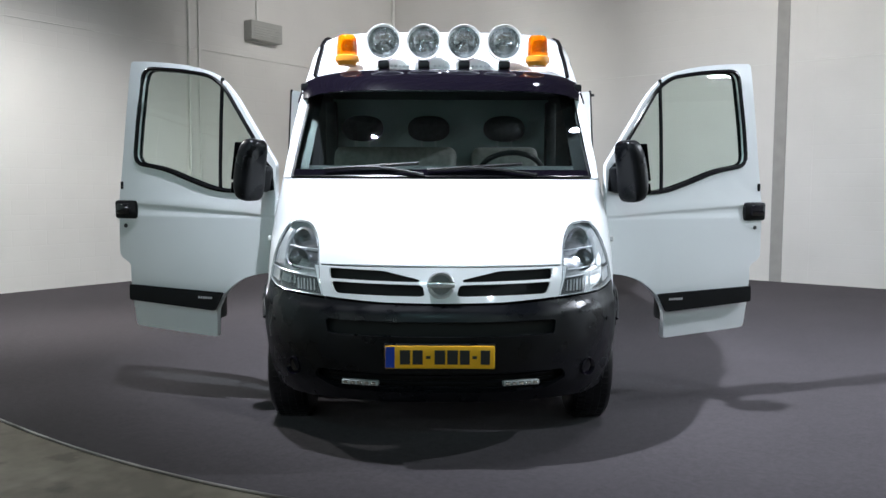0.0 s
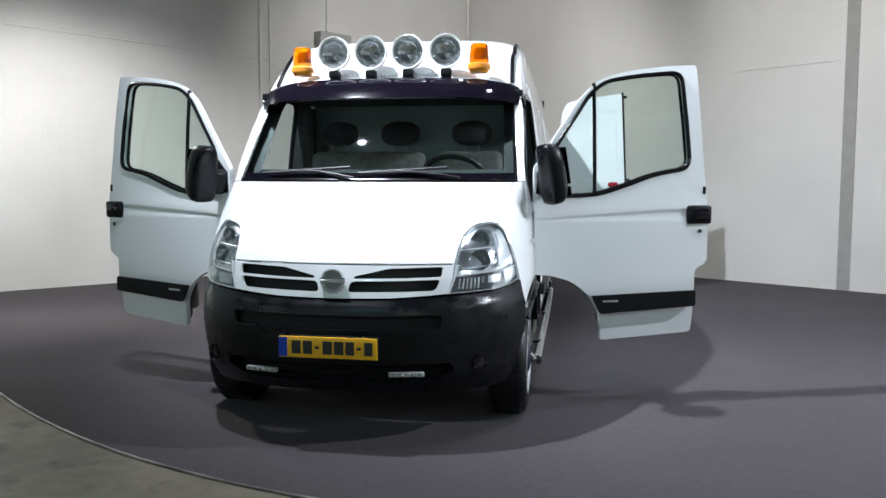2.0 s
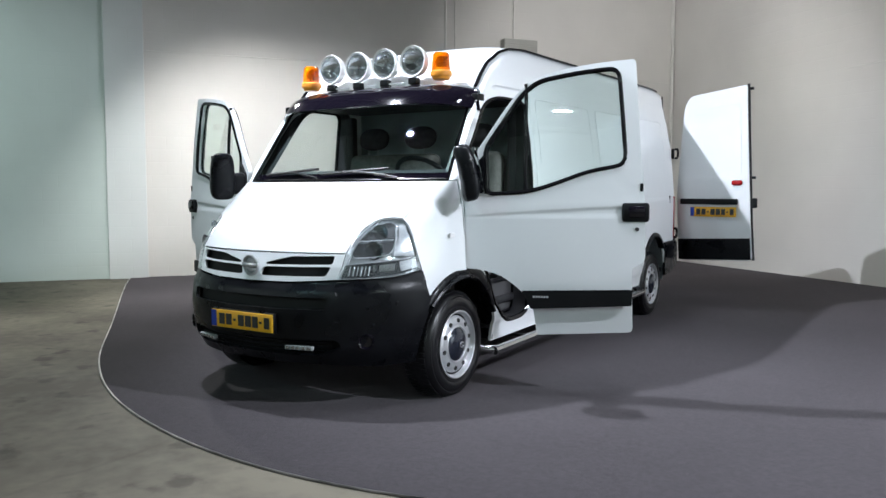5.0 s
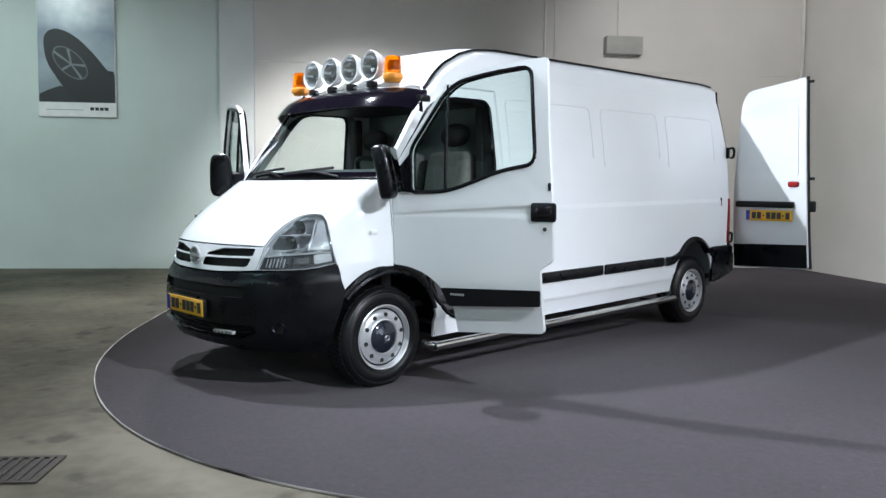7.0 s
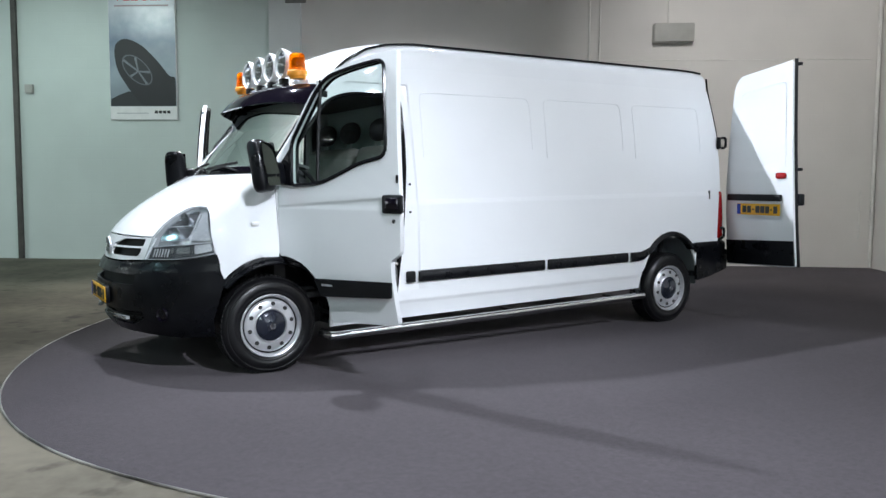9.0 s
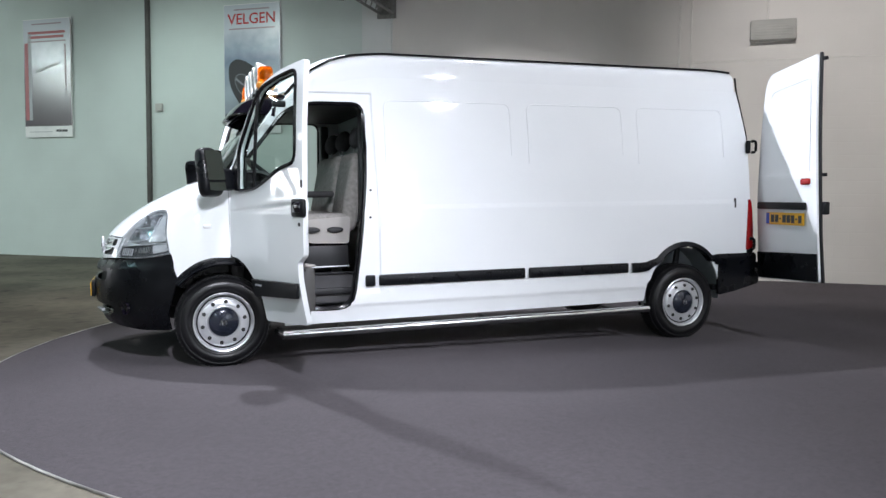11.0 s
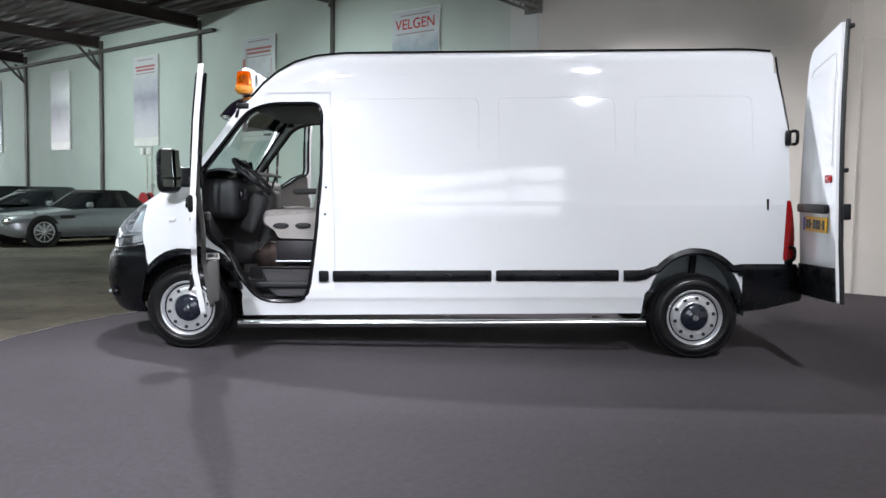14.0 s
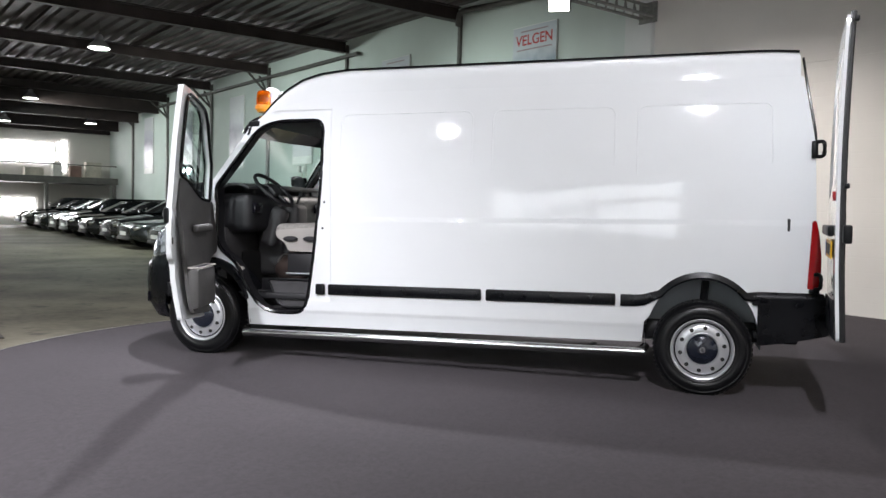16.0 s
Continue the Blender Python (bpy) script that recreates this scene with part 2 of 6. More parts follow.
GREYIN = material("grey_interior", (0.045, 0.044, 0.046), 0.7, vary=0.12, scale=9, bump=0.1, bump_scale=200)
FABRIC = material("grey_seat_fabric", (0.26, 0.245, 0.23), 0.95, vary=0.2, scale=30, bump=0.3, bump_scale=400)
FABRIC_DK = material("dark_seat_fabric", (0.055, 0.055, 0.060), 0.95, vary=0.2, scale=30, bump=0.3, bump_scale=400)
CARPET = carpet_cloth("grey_carpet", (0.0630, 0.0562, 0.0612))
FLOOR = concrete("stained_concrete", (0.070, 0.064, 0.047), (0.150, 0.137, 0.104), 0.72)
WALL = block_wall("white_block_wall", (0.70, 0.68, 0.645))
WALLG = block_wall("pale_green_wall", (0.575, 0.645, 0.615))
WALLP = block_wall("pale_pilaster_paint", (0.66, 0.685, 0.675))
PIPE = material("painted_conduit", (0.74, 0.73, 0.69), 0.6)
DKPIPE = material("dark_steel_column", (0.07, 0.065, 0.06), 0.5, vary=0.2)
DECK = material("dark_roof_deck", (0.065, 0.05, 0.05), 0.5, vary=0.35, scale=2)
BEAM = material("dark_roof_beam", (0.026, 0.016, 0.015), 0.55, vary=0.3, scale=3)
GLASS = thin_glass("van_window_glass", (0.74, 0.84, 0.80))
CLEAR = thin_glass("lamp_glass", (0.93, 0.95, 0.96))
AMBER = material("amber_lens", (1.0, 0.20, 0.0), 0.06, vary=0.1, scale=20, coat=0.5, trans=0.72)
AMBER_IN = material("amber_reflector", (0.22, 0.03, 0.005), 0.25, 0.3, vary=0.1)
CREAM = material("ochre_plastic", (0.82, 0.31, 0.025), 0.35)
WHITEP = material("white_plastic", (0.80, 0.80, 0.79), 0.3)
RED = material("red_lens", (0.34, 0.006, 0.008), 0.15, coat=0.5)
YELLOW = material("plate_yellow", (0.80, 0.42, 0.012), 0.35)
BLUE = material("plate_blue", (0.01, 0.05, 0.42), 0.35)
INK = material("black_ink", (0.02, 0.02, 0.02), 0.5)
REDINK = material("red_ink", (0.50, 0.03, 0.035), 0.6)
LED = material("led_strip_lens", (0.36, 0.38, 0.38), 0.25)
LENSREF = material("lamp_reflector", (0.72, 0.74, 0.76), 0.10, 0.95, vary=0.1, scale=40, bump=0.25, bump_scale=60)
HEADREF = material("headlamp_reflector", (0.74, 0.76, 0.78), 0.17, 0.6, vary=0.08, scale=30)
SMOKE = material("smoked_chrome", (0.50, 0.52, 0.54), 0.16, 0.85, vary=0.1, scale=40)
BRIGHTREF = material("white_lamp_reflector", (0.66, 0.68, 0.70), 0.22, 0.45, vary=0.12, scale=45, bump=0.12, bump_scale=70)
LAMPGREY = material("smoky_lamp_grey", (0.085, 0.09, 0.095), 0.2, 0.3, vary=0.3, scale=30)
EDGING = material("worn_edge_strip", (0.34, 0.33, 0.31), 0.32, 0.75, vary=0.92, scale=2.6)
SHIELD = material("cream_seat_plastic", (0.36, 0.34, 0.315), 0.5, vary=0.04)
MESH = material("black_mesh", (0.004, 0.004, 0.004), 0.8)
MIRROR = material("mirror_glass", (0.15, 0.165, 0.165), 0.03, 1.0, vary=0.0)


# ---- mesh helpers ----
def link(name, bm, mat, parent=None, label="", smooth=True, m=None):
    me = bpy.data.meshes.new(name)
    bm.to_mesh(me)
    bm.free()
    me.materials.append(mat)
    if smooth:
        me.shade_smooth()
        me.set_sharp_from_angle(angle=radians(38))
    ob = new(name, me)
    if m is not None:
        ob.matrix_local = m
    if parent is not None:
        ob.parent = parent
    if label:
        ob["label"] = label
    return ob


def part(name, bm, mat, parent, label="", smooth=True, m=None):
    return link(name, bm, mat, parent, label, smooth, m)


def thing(name, m, label, category, group="", kind=""):
    e = new(name)
    e.empty_display_size = 0.1
    e.matrix_world = m
    return tagged(e, label, category, group, kind)


def box(c, s, bevel=0.0, bm=None, m=None, seg=2):
    bm = bm or bmesh.new()
    r = bmesh.ops.create_cube(bm, size=1.0)
    bmesh.ops.scale(bm, vec=s, verts=r["verts"])
    bmesh.ops.translate(bm, vec=c, verts=r["verts"])
    if bevel:
        es = list({e for v in r["verts"] for e in v.link_edges})
        vs = bmesh.ops.bevel(bm, geom=es, offset=bevel, segments=seg, profile=0.5, affect="EDGES")["verts"]
    else:
        vs = r["verts"]
    if m is not None:
        bmesh.ops.transform(bm, matrix=m, verts=vs if not bevel else list({v for f in bm.faces for v in f.verts}))
    return bm


def lathe(profile, n=32, axis="X", bm=None, c=(0, 0, 0), caps=True):
    """Turned solid: profile of (radius, along)."""
    bm = bm or bmesh.new()
    rings = []
    for r, h in profile:
        ring = []
        for i in range(n):
            a = 2 * math.pi * i / n
            p, q = r * math.cos(a), r * math.sin(a)
            v = {"X": (h, p, q), "Y": (p, h, q), "Z": (p, q, h)}[axis]
            ring.append(bm.verts.new((v[0] + c[0], v[1] + c[1], v[2] + c[2])))
        rings.append(ring)
    for a, b in zip(rings, rings[1:]):
        for i in range(n):
            bm.faces.new((a[i], a[(i + 1) % n], b[(i + 1) % n], b[i]))
    for ring in (rings[0], rings[-1]) if caps else ():
        bm.faces.new(ring)
    bmesh.ops.recalc_face_normals(bm, faces=bm.faces[:])
    return bm


def tube(pts, r, n=10, closed=False, bm=None, flat=None):
    """Round (or flattened) bar along a line of points."""
    bm = bm or bmesh.new()
    pts = [Vector(p) for p in pts]
    rings, ref = [], Vector((0.13, 0.21, 0.97))
    k = len(pts)
    for i, p in enumerate(pts):
        a = pts[(i - 1) % k] if (closed or i) else p
        b = pts[(i + 1) % k] if (closed or i < k - 1) else p
        d = (b - a).normalized()
        u = d.cross(ref if abs(d.dot(ref)) < 0.95 else Vector((1, 0, 0))).normalized()
        v = d.cross(u)
        w, h = flat or (r, r)
        rings.append([bm.verts.new(p + w * math.cos(2 * math.pi * j / n) * u + h * math.sin(2 * math.pi * j / n) * v) for j in range(n)])
    for i in range(k if closed else k - 1):
        a, b = rings[i], rings[(i + 1) % k]
        for j in range(n):
            bm.faces.new((a[j], a[(j + 1) % n], b[(j + 1) % n], b[j]))
    if not closed:
        bm.faces.new(rings[0])
        bm.faces.new(rings[-1])
    bmesh.ops.recalc_face_normals(bm, faces=bm.faces[:])
    return bm


def rounded(pts, r, n=4):
    """Polygon with rounded corners; r is one radius or a list."""
    out, k = [], len(pts)
    rs = r if isinstance(r, (list, tuple)) else [r] * k
    for i in range(k):
        p, a, b = Vector(pts[i]), Vector(pts[i - 1]), Vector(pts[(i + 1) % k])
        da, db = a - p, b - p
        q = min(rs[i], da.length * 0.48, db.length * 0.48)
        if q < 1e-4:
            out.append(tuple(p))
            continue
        s, e = p + da.normalized() * q, p + db.normalized() * q
        for j in range(n + 1):
            t = j / n
            out.append(tuple((1 - t) ** 2 * s + 2 * t * (1 - t) * p + t * t * e))
    return out


def curve(pts, n=8, closed=False):
    """Catmull-Rom line through a few points."""
    pts = [Vector(p) for p in pts]
    k, out = len(pts), []
    for i in range(k if closed else k - 1):
        p0 = pts[i - 1] if (closed or i) else pts[0]
        p1, p2 = pts[i], pts[(i + 1) % k]
        p3 = pts[(i + 2) % k] if (closed or i < k - 2) else p2
        for j in range(n):
            t = j / n
            out.append(0.5 * (2 * p1 + (p2 - p0) * t + (2 * p0 - 5 * p1 + 4 * p2 - p3) * t * t + (3 * p1 - p0 - 3 * p2 + p3) * t ** 3))
    if not closed:
        out.append(pts[-1])
    return [tuple(p) for p in out]


def sheet(outline, holes, place, cuts_u=(), cuts_v=(), out=(1, 0, 0), thick=0.012):
    """A flat polygon with holes, cut along lines, laid on a surface and given thickness."""
    bm = bmesh.new()
    edges = []
    for loop in (outline, *holes):
        vs = [bm.verts.new((p[0], p[1], 0)) for p in loop]
        edges += [bm.edges.new((vs[i], vs[(i + 1) % len(vs)])) for i in range(len(vs))]
    bmesh.ops.triangle_fill(bm, use_beauty=True, use_dissolve=False, edges=edges)
    for axis, cuts in ((0, cuts_u), (1, cuts_v)):
        for c in cuts:
            co, no = ((c, 0, 0), (1, 0, 0)) if axis == 0 else ((0, c, 0), (0, 1, 0))
            bmesh.ops.bisect_plane(bm, geom=bm.verts[:] + bm.edges[:] + bm.faces[:], plane_co=co, plane_no=no, dist=1e-5)
    for v in bm.verts:
        v.co = Vector(place(v.co.x, v.co.y))
    return thicken(bm, out, thick)


def grid(place, nu, nv, out, thick=0.012):
    bm = bmesh.new()
    vs = [[bm.verts.new(place(i / nu, j / nv)) for j in range(nv + 1)] for i in range(nu + 1)]
    for i in range(nu):
        for j in range(nv):
            bm.faces.new((vs[i][j], vs[i + 1][j], vs[i + 1][j + 1], vs[i][j + 1]))
    return thicken(bm, out, thick)


def thicken(bm, out, thick):
    bm.normal_update()
    s = Vector()
    for f in bm.faces:
        s += f.normal * f.calc_area()
    if s.dot(Vector(out)) < 0:
        bmesh.ops.reverse_faces(bm, faces=bm.faces[:])
        bm.normal_update()
    if thick:
        normals = {v: v.normal.copy() for v in bm.verts}
        outer = list(bm.verts)
        faces = list(bm.faces)
        border = [e for e in bm.edges if e.is_boundary]
        twin = {v: bm.verts.new(v.co - normals[v] * thick) for v in outer}
        rim = []
        for e in border:
            l = e.link_loops[0]
            rim.append((l.vert, l.link_loop_next.vert))
        for f in faces:
            bm.faces.new([twin[v] for v in reversed(f.verts)])
        for a, b in rim:
            bm.faces.new((b, a, twin[a], twin[b]))
    return bm


def smooth_step(a, b, x):
    t = min(1, max(0, (x - a) / (b - a)))
    return t * t * (3 - 2 * t)


def table(rows, x):
    """Smooth look-up in a short table."""
    if x <= rows[0][0]:
        return rows[0][1]
    for (a, p), (b, q) in zip(rows, rows[1:]):
        if x <= b:
            return p + (q - p) * (x - a) / (b - a)
    return rows[-1][1]


# ---- the hall ----
def structure(name, bm, mat, label, category, smooth=False, m=ROOM):
    return tagged(link(name, bm, mat, None, label, smooth, m), label, category, "", "structure")


structure("ground", box((4.5, -14, -0.1), (30, 52, 0.2)), FLOOR, "stained greenish concrete floor of a large hall", "floor")
# display carpet: from the pilaster on the long wall, round the nose of the van, to the end wall
EDGE = curve([(-7.45, 3.75), (-6.2, 2.68), (-3.6, 0.66), (-1.8, -0.72), (-0.4, -1.42), (1.0, -1.66), (2.3, -1.36), (3.7, -0.42), (5.3, 1.3), (6.8, 3.4), (8.2, 5.0)], 8)
back = [ROOM @ Vector((10.0, 8.45, 0)), ROOM @ Vector((-7.55, 8.45, 0))]
outline = [(p[0], p[1]) for p in EDGE] + [(p.x, p.y) for p in back]
structure("carpet", sheet(outline, [], lambda u, v: (u, v, 0.010), out=(0, 0, 1), thick=0.009), CARPET, "dark grey carpet with a curved edge under the van", "carpet", m=None)
structure("trim", tube([(p[0], p[1], 0.006) for p in EDGE], 0.007, 6), EDGING, "thin worn metal strip along the curved carpet edge", "edge strip", True, None)

structure("wall_west", box((WALL_A - 0.15, (8.5 - 1.55) / 2, 3.0), (0.3, 10.05, 6.0)), WALL, "white painted block wall with conduits", "wall")
structure("wall_west_green", box((WALL_A - 0.15, (-1.55 + END) / 2, 3.0), (0.3, -1.55 - END, 6.0)), WALLG, "pale green painted hall wall hung with posters", "wall")
bm = box(((-7.9 + 4.6) / 2, WALL_B + 0.15, 3.0), (12.5, 0.3, 6.0))
box((14.55, WALL_B + 0.15, 3.0), (5.1, 0.3, 6.0), bm=bm)
box((8.3, WALL_B + 0.15, 0.475), (7.4, 0.3, 0.95), bm=bm)
box((8.3, WALL_B + 0.15, 4.65), (7.4, 0.3, 2.7), bm=bm)
structure("wall_north", bm, WALL, "white painted block wall behind the van", "wall")
structure("wall_east", box((FAR_X + 0.15, (8.5 + END) / 2, 3.0), (0.3, 8.5 - END, 6.0)), WALL, "white hall wall with windows", "wall")
structure("wall_south", box((4.7, END - 0.15, 3.0), (25.2, 0.3, 6.0)), WALL, "far hall wall with bright windows", "wall")
structure("pilaster", box((WALL_A + 0.04, -1.56, 2.9), (0.10, 0.56, 5.8), 0.006), WALLP, "flat painted pilaster between white and green wall", "pilaster")
structure("pilaster_north", box((0.08, WALL_B + 0.009, 2.9), (0.36, 0.03, 5.8)), WALL, "white painted pilaster on the block wall", "pilaster")
structure("pilaster_recess", box((-0.185, WALL_B - 0.009, 2.9), (0.17, 0.02, 5.8)), material("grey_joint", (0.34, 0.33, 0.31), 0.8), "grey vertical expansion joint beside the pilaster", "joint")

# roof: deck ribs, purlins and beams
bm = bmesh.new()
x = WALL_A
pro = []
while x < FAR_X:
    pro += [(x, 0.0), (x + 0.16, 0.0), (x + 0.20, 0.07), (x + 0.30, 0.07), (x + 0.34, 0.0)]
    x += 0.34
lo = [[bm.verts.new((a, y, CEIL + b)) for a, b in pro] for y in (END, WALL_B)]
for i in range(len(pro) - 1):
    bm.faces.new((lo[0][i], lo[0][i + 1], lo[1][i + 1], lo[1][i]))
box((4.7, (END + 8.5) / 2, CEIL + 0.2), (25.2, 8.8 - END, 0.1), bm=bm)
structure("ceiling", bm, DECK, "dark ribbed steel roof deck", "ceiling")
for k in range(7):
    y = -1.7 - 4.83 * k + 0.0
    bm = bmesh.new()
    for z, w, h in ((CEIL - 0.06, 0.2, 0.02), (CEIL - 0.2, 0.02, 0.27), (CEIL - 0.34, 0.2, 0.02)):
        box((4.7, y, z), (24.5, w, h), bm=bm)
    if y > END:
        structure("roof_beam", bm, BEAM, "dark red-brown steel roof beam", "beam")
for k in range(9):
    structure("purlin", box((-6.2 + 2.75 * k, (END + 8.5) / 2, CEIL - 0.04), (0.09, 8.4 - END, 0.09), 0.0), BEAM, "dark steel purlin under the roof deck", "purlin")

# deep joists over the far mezzanine
for y, z in ((-34.3, 4.52), (-32.8, 4.60), (-29.6, 4.80), (-26.8, 5.0)):
    bm = box((4.7, y, z + 0.05), (24.4, 0.16, 0.10))
    box((4.7, y, (z + 0.1 + CEIL - 0.02) / 2), (24.4, 0.05, CEIL - 0.12 - z), bm=bm)
    structure("roof_joist", bm, BEAM, "deep dark steel joist over the mezzanine", "joist")

# columns and downpipes on the long wall
for k in range(6):
    y = -6.47 - 4.83 * k
    bm = box((WALL_A + 0.035, y, 2.8), (0.07, 0.09 if k < 2 else 0.16, 5.6), 0.01)
    if k >= 2:
        tube([(WALL_A + 0.06, y, 4.75), (WALL_A + 0.75, y, 5.4)], 0.035, 8, bm=bm)
        tube([(WALL_A + 0.06, y, 4.75), (WALL_A + 0.08, y - 0.6, 5.4)], 0.035, 8, bm=bm)
    structure("column", bm, DKPIPE, "dark steel wall column", "column")
structure("downpipe", tube(curve([(WALL_A + 0.10, -6.47, 5.3), (WALL_A + 0.18, -6.3, 5.52), (WALL_A + 0.2, -6.0, 5.54), (WALL_A + 0.2, -5.2, 5.49), (WALL_A + 0.2, -3.6, 5.40)], 6), 0.06, 10), DKPIPE, "dark pipe bending off the wall column", "pipe", True)
structure("cable_tray", box((WALL_A + 0.10, -22.6, 5.28), (0.14, 24.0, 0.08), 0.01), DKPIPE, "grey cable tray along the wall top", "cable tray")

# conduits and boxes on the white wall
def conduit(name, pts, r, label):
    return tagged(link(name, tube(pts, r, 8), PIPE, None, label, True, ROOM), label, "conduit", "wall conduits", "structure")


AX = WALL_A + 0.022
conduit("conduit", [(AX, 3.68, 0.02), (AX, 3.68, 5.7)], 0.02, "pale vertical conduit on the block wall")
conduit("conduit", [(AX, 3.86, 0.02), (AX, 3.86, 5.7)], 0.014, "pale thin vertical conduit on the block wall")
conduit("conduit", [(AX, 5.0, 4.08), (AX, 5.0, 5.7)], 0.018, "pale conduit dropping to a wall box")
conduit("conduit", [(AX + 0.02, 8.45, 0.02), (AX + 0.02, 8.45, 5.7)], 0.03, "pale downpipe in the wall corner")
conduit("conduit", [(AX, 8.26, 0.5), (AX, 8.26, 1.3)], 0.016, "short pale pipe in the wall corner")
conduit("conduit", [(AX - 0.012, -1.27, 3.50), (AX - 0.012, 8.4, 3.50)], 0.006, "thin horizontal cable along the block wall")
conduit("conduit", [(-3.5, WALL_B - 0.008, 3.2), (6.0, WALL_B - 0.008, 3.2)], 0.005, "thin horizontal cable along the block wall")
GREYBOX = material("grey_box", (0.40, 0.40, 0.37), 0.5)
bx = thing("wall_box", ROOM @ pose(WALL_A, 5.07, 3.93), "grey metal heater box fixed to the white wall", "wall box")
part("case", box((0.10, 0, 0), (0.20, 0.66, 0.31), 0.02), GREYBOX, bx)
for k in range(5):
    part("louvre", box((0.203, 0, -0.09 + 0.04 * k), (0.008, 0.54, 0.012), 0.003, seg=1), GREYBOX, bx)
sw = thing("switch_box", ROOM @ pose(WALL_A, -6.22, 3.05), "small grey switch box on the green wall", "switch box")
part("case", box((0.04, 0, 0), (0.07, 0.14, 0.15), 0.008), GREYBOX, sw)

# floor drain
dr = thing("floor_drain", pose(1.02, -2.32, 0.001, 0, 0, -38), "rusty iron floor drain grate in the concrete", "drain")
RUST = material("dark_iron", (0.034, 0.028, 0.021), 0.7, vary=0.4, scale=30)
part("frame", sheet([(-0.18, -0.2), (0.18, -0.2), (0.18, 0.2), (-0.18, 0.2)], [[(-0.155, -0.17), (0.155, -0.17), (0.155, 0.17), (-0.155, 0.17)]], lambda u, v: (u, v, 0.010), out=(0, 0, 1), thick=0.01), RUST, dr, "", False)
part("pit", box((0, 0, 0.001), (0.31, 0.34, 0.002)), INK, dr, "", False)
for i in range(7):
    part("bar", box((0, -0.144 + 0.048 * i, 0.006), (0.31, 0.022, 0.008), 0.002, seg=1), RUST, dr, "", False)


# posters
FRAMEGREY = material("grey_print", (0.42, 0.43, 0.45), 0.5)
HEADINK = material("dull_red_ink", (0.46, 0.15, 0.16), 0.6)
PALEINK = material("faded_ink", (0.36, 0.28, 0.31), 0.6)
def poster(y, lettered, pale=False, plain=False, w=1.22, h=2.45, z0=2.5):
    e = thing("poster", ROOM @ pose(WALL_A + 0.03, y, z0), "tall printed poster panel of a car wheel under a pale sky" if lettered else "tall pale violet poster panel" if plain else "tall printed poster panel with a red heading", "poster", "wall posters")
    part("panel", box((0, 0, h / 2), (0.03, w, h), 0.004, seg=1), WHITEP, e, "", False)
    m = bpy.data.materials.new("poster_print")
    m.use_nodes = True
    nt = m.node_tree
    p = nt.nodes["Principled BSDF"]
    p.inputs["Roughness"].default_value = 0.28
    co, sep, ramp = nt.nodes.new("ShaderNodeTexCoord"), nt.nodes.new("ShaderNodeSeparateXYZ"), nt.nodes.new("ShaderNodeValToRGB")
    div = nt.nodes.new("ShaderNodeMath")
    div.operation = "DIVIDE"
    div.inputs[1].default_value = h
    nt.links.new(co.outputs["Object"], sep.inputs[0])
    nt.links.new(sep.outputs[2], div.inputs[0])
    cr = ramp.color_ramp
    cloud, sway = nt.nodes.new("ShaderNodeTexNoise"), nt.nodes.new("ShaderNodeMath")
    cloud.inputs["Scale"].default_value, cloud.inputs["Detail"].default_value = 2.2, 4
    sway.operation = "MULTIPLY_ADD"
    sway.inputs[1].default_value, sway.inputs[2].default_value = 0.30, -0.15
    mix = nt.nodes.new("ShaderNodeMath")
    nt.links.new(co.outputs["Object"], cloud.inputs["Vector"])
    nt.links.new(cloud.outputs["Fac"], sway.inputs[0])
    nt.links.new(div.outputs[0], mix.inputs[0])
    nt.links.new(sway.outputs[0], mix.inputs[1])
    nt.links.new(mix.outputs[0], ramp.inputs[0])
    stops = [(0.10, (0.20, 0.24, 0.27)), (0.34, (0.34, 0.40, 0.45)), (0.56, (0.17, 0.22, 0.29)), (0.68, (0.30, 0.36, 0.44)), (0.80, (0.55, 0.59, 0.64))] if lettered else \
            [(0.10, (0.10, 0.08, 0.09)), (0.35, (0.13, 0.105, 0.125)), (0.55, (0.17, 0.15, 0.19)), (0.68, (0.40, 0.43, 0.50)), (0.80, (0.58, 0.61, 0.66))]
    if pale:
        stops = [(0.10, (0.66, 0.66, 0.70)), (0.35, (0.52, 0.51, 0.60)), (0.52, (0.30, 0.29, 0.39)), (0.66, (0.48, 0.49, 0.57)), (0.80, (0.66, 0.67, 0.71))]
    cr.elements[0].position, cr.elements[0].color = stops[0][0], (*stops[0][1], 1)
    cr.elements[1].position, cr.elements[1].color = stops[-1][0], (*stops[-1][1], 1)
    for a, c in stops[1:-1]:
        cr.elements.new(a).color = (*c, 1)
    nt.links.new(ramp.outputs[0], p.inputs["Base Color"])
    part("print", box((0.017, 0, 1.335), (0.004, w - 0.02, 2.20)), m, e, "", False)
    for k in range(0 if pale else 4):
        part("logo_bar", box((0.017, 0.23 + 0.075 * k, 0.135), (0.004, 0.058, 0.05)), INK, e, "", False)
    if not pale:
        part("footer_rule", box((0.017, -0.20, 0.115), (0.004, 0.58, 0.012)), FRAMEGREY, e, "", False)
    for z, c in () if plain else ((2.345, 0.62), (1.985, 0.80)):
        part("small_print_bar", box((0.0205, 0, z), (0.003, w * c, 0.026)), PALEINK, e, "", False)
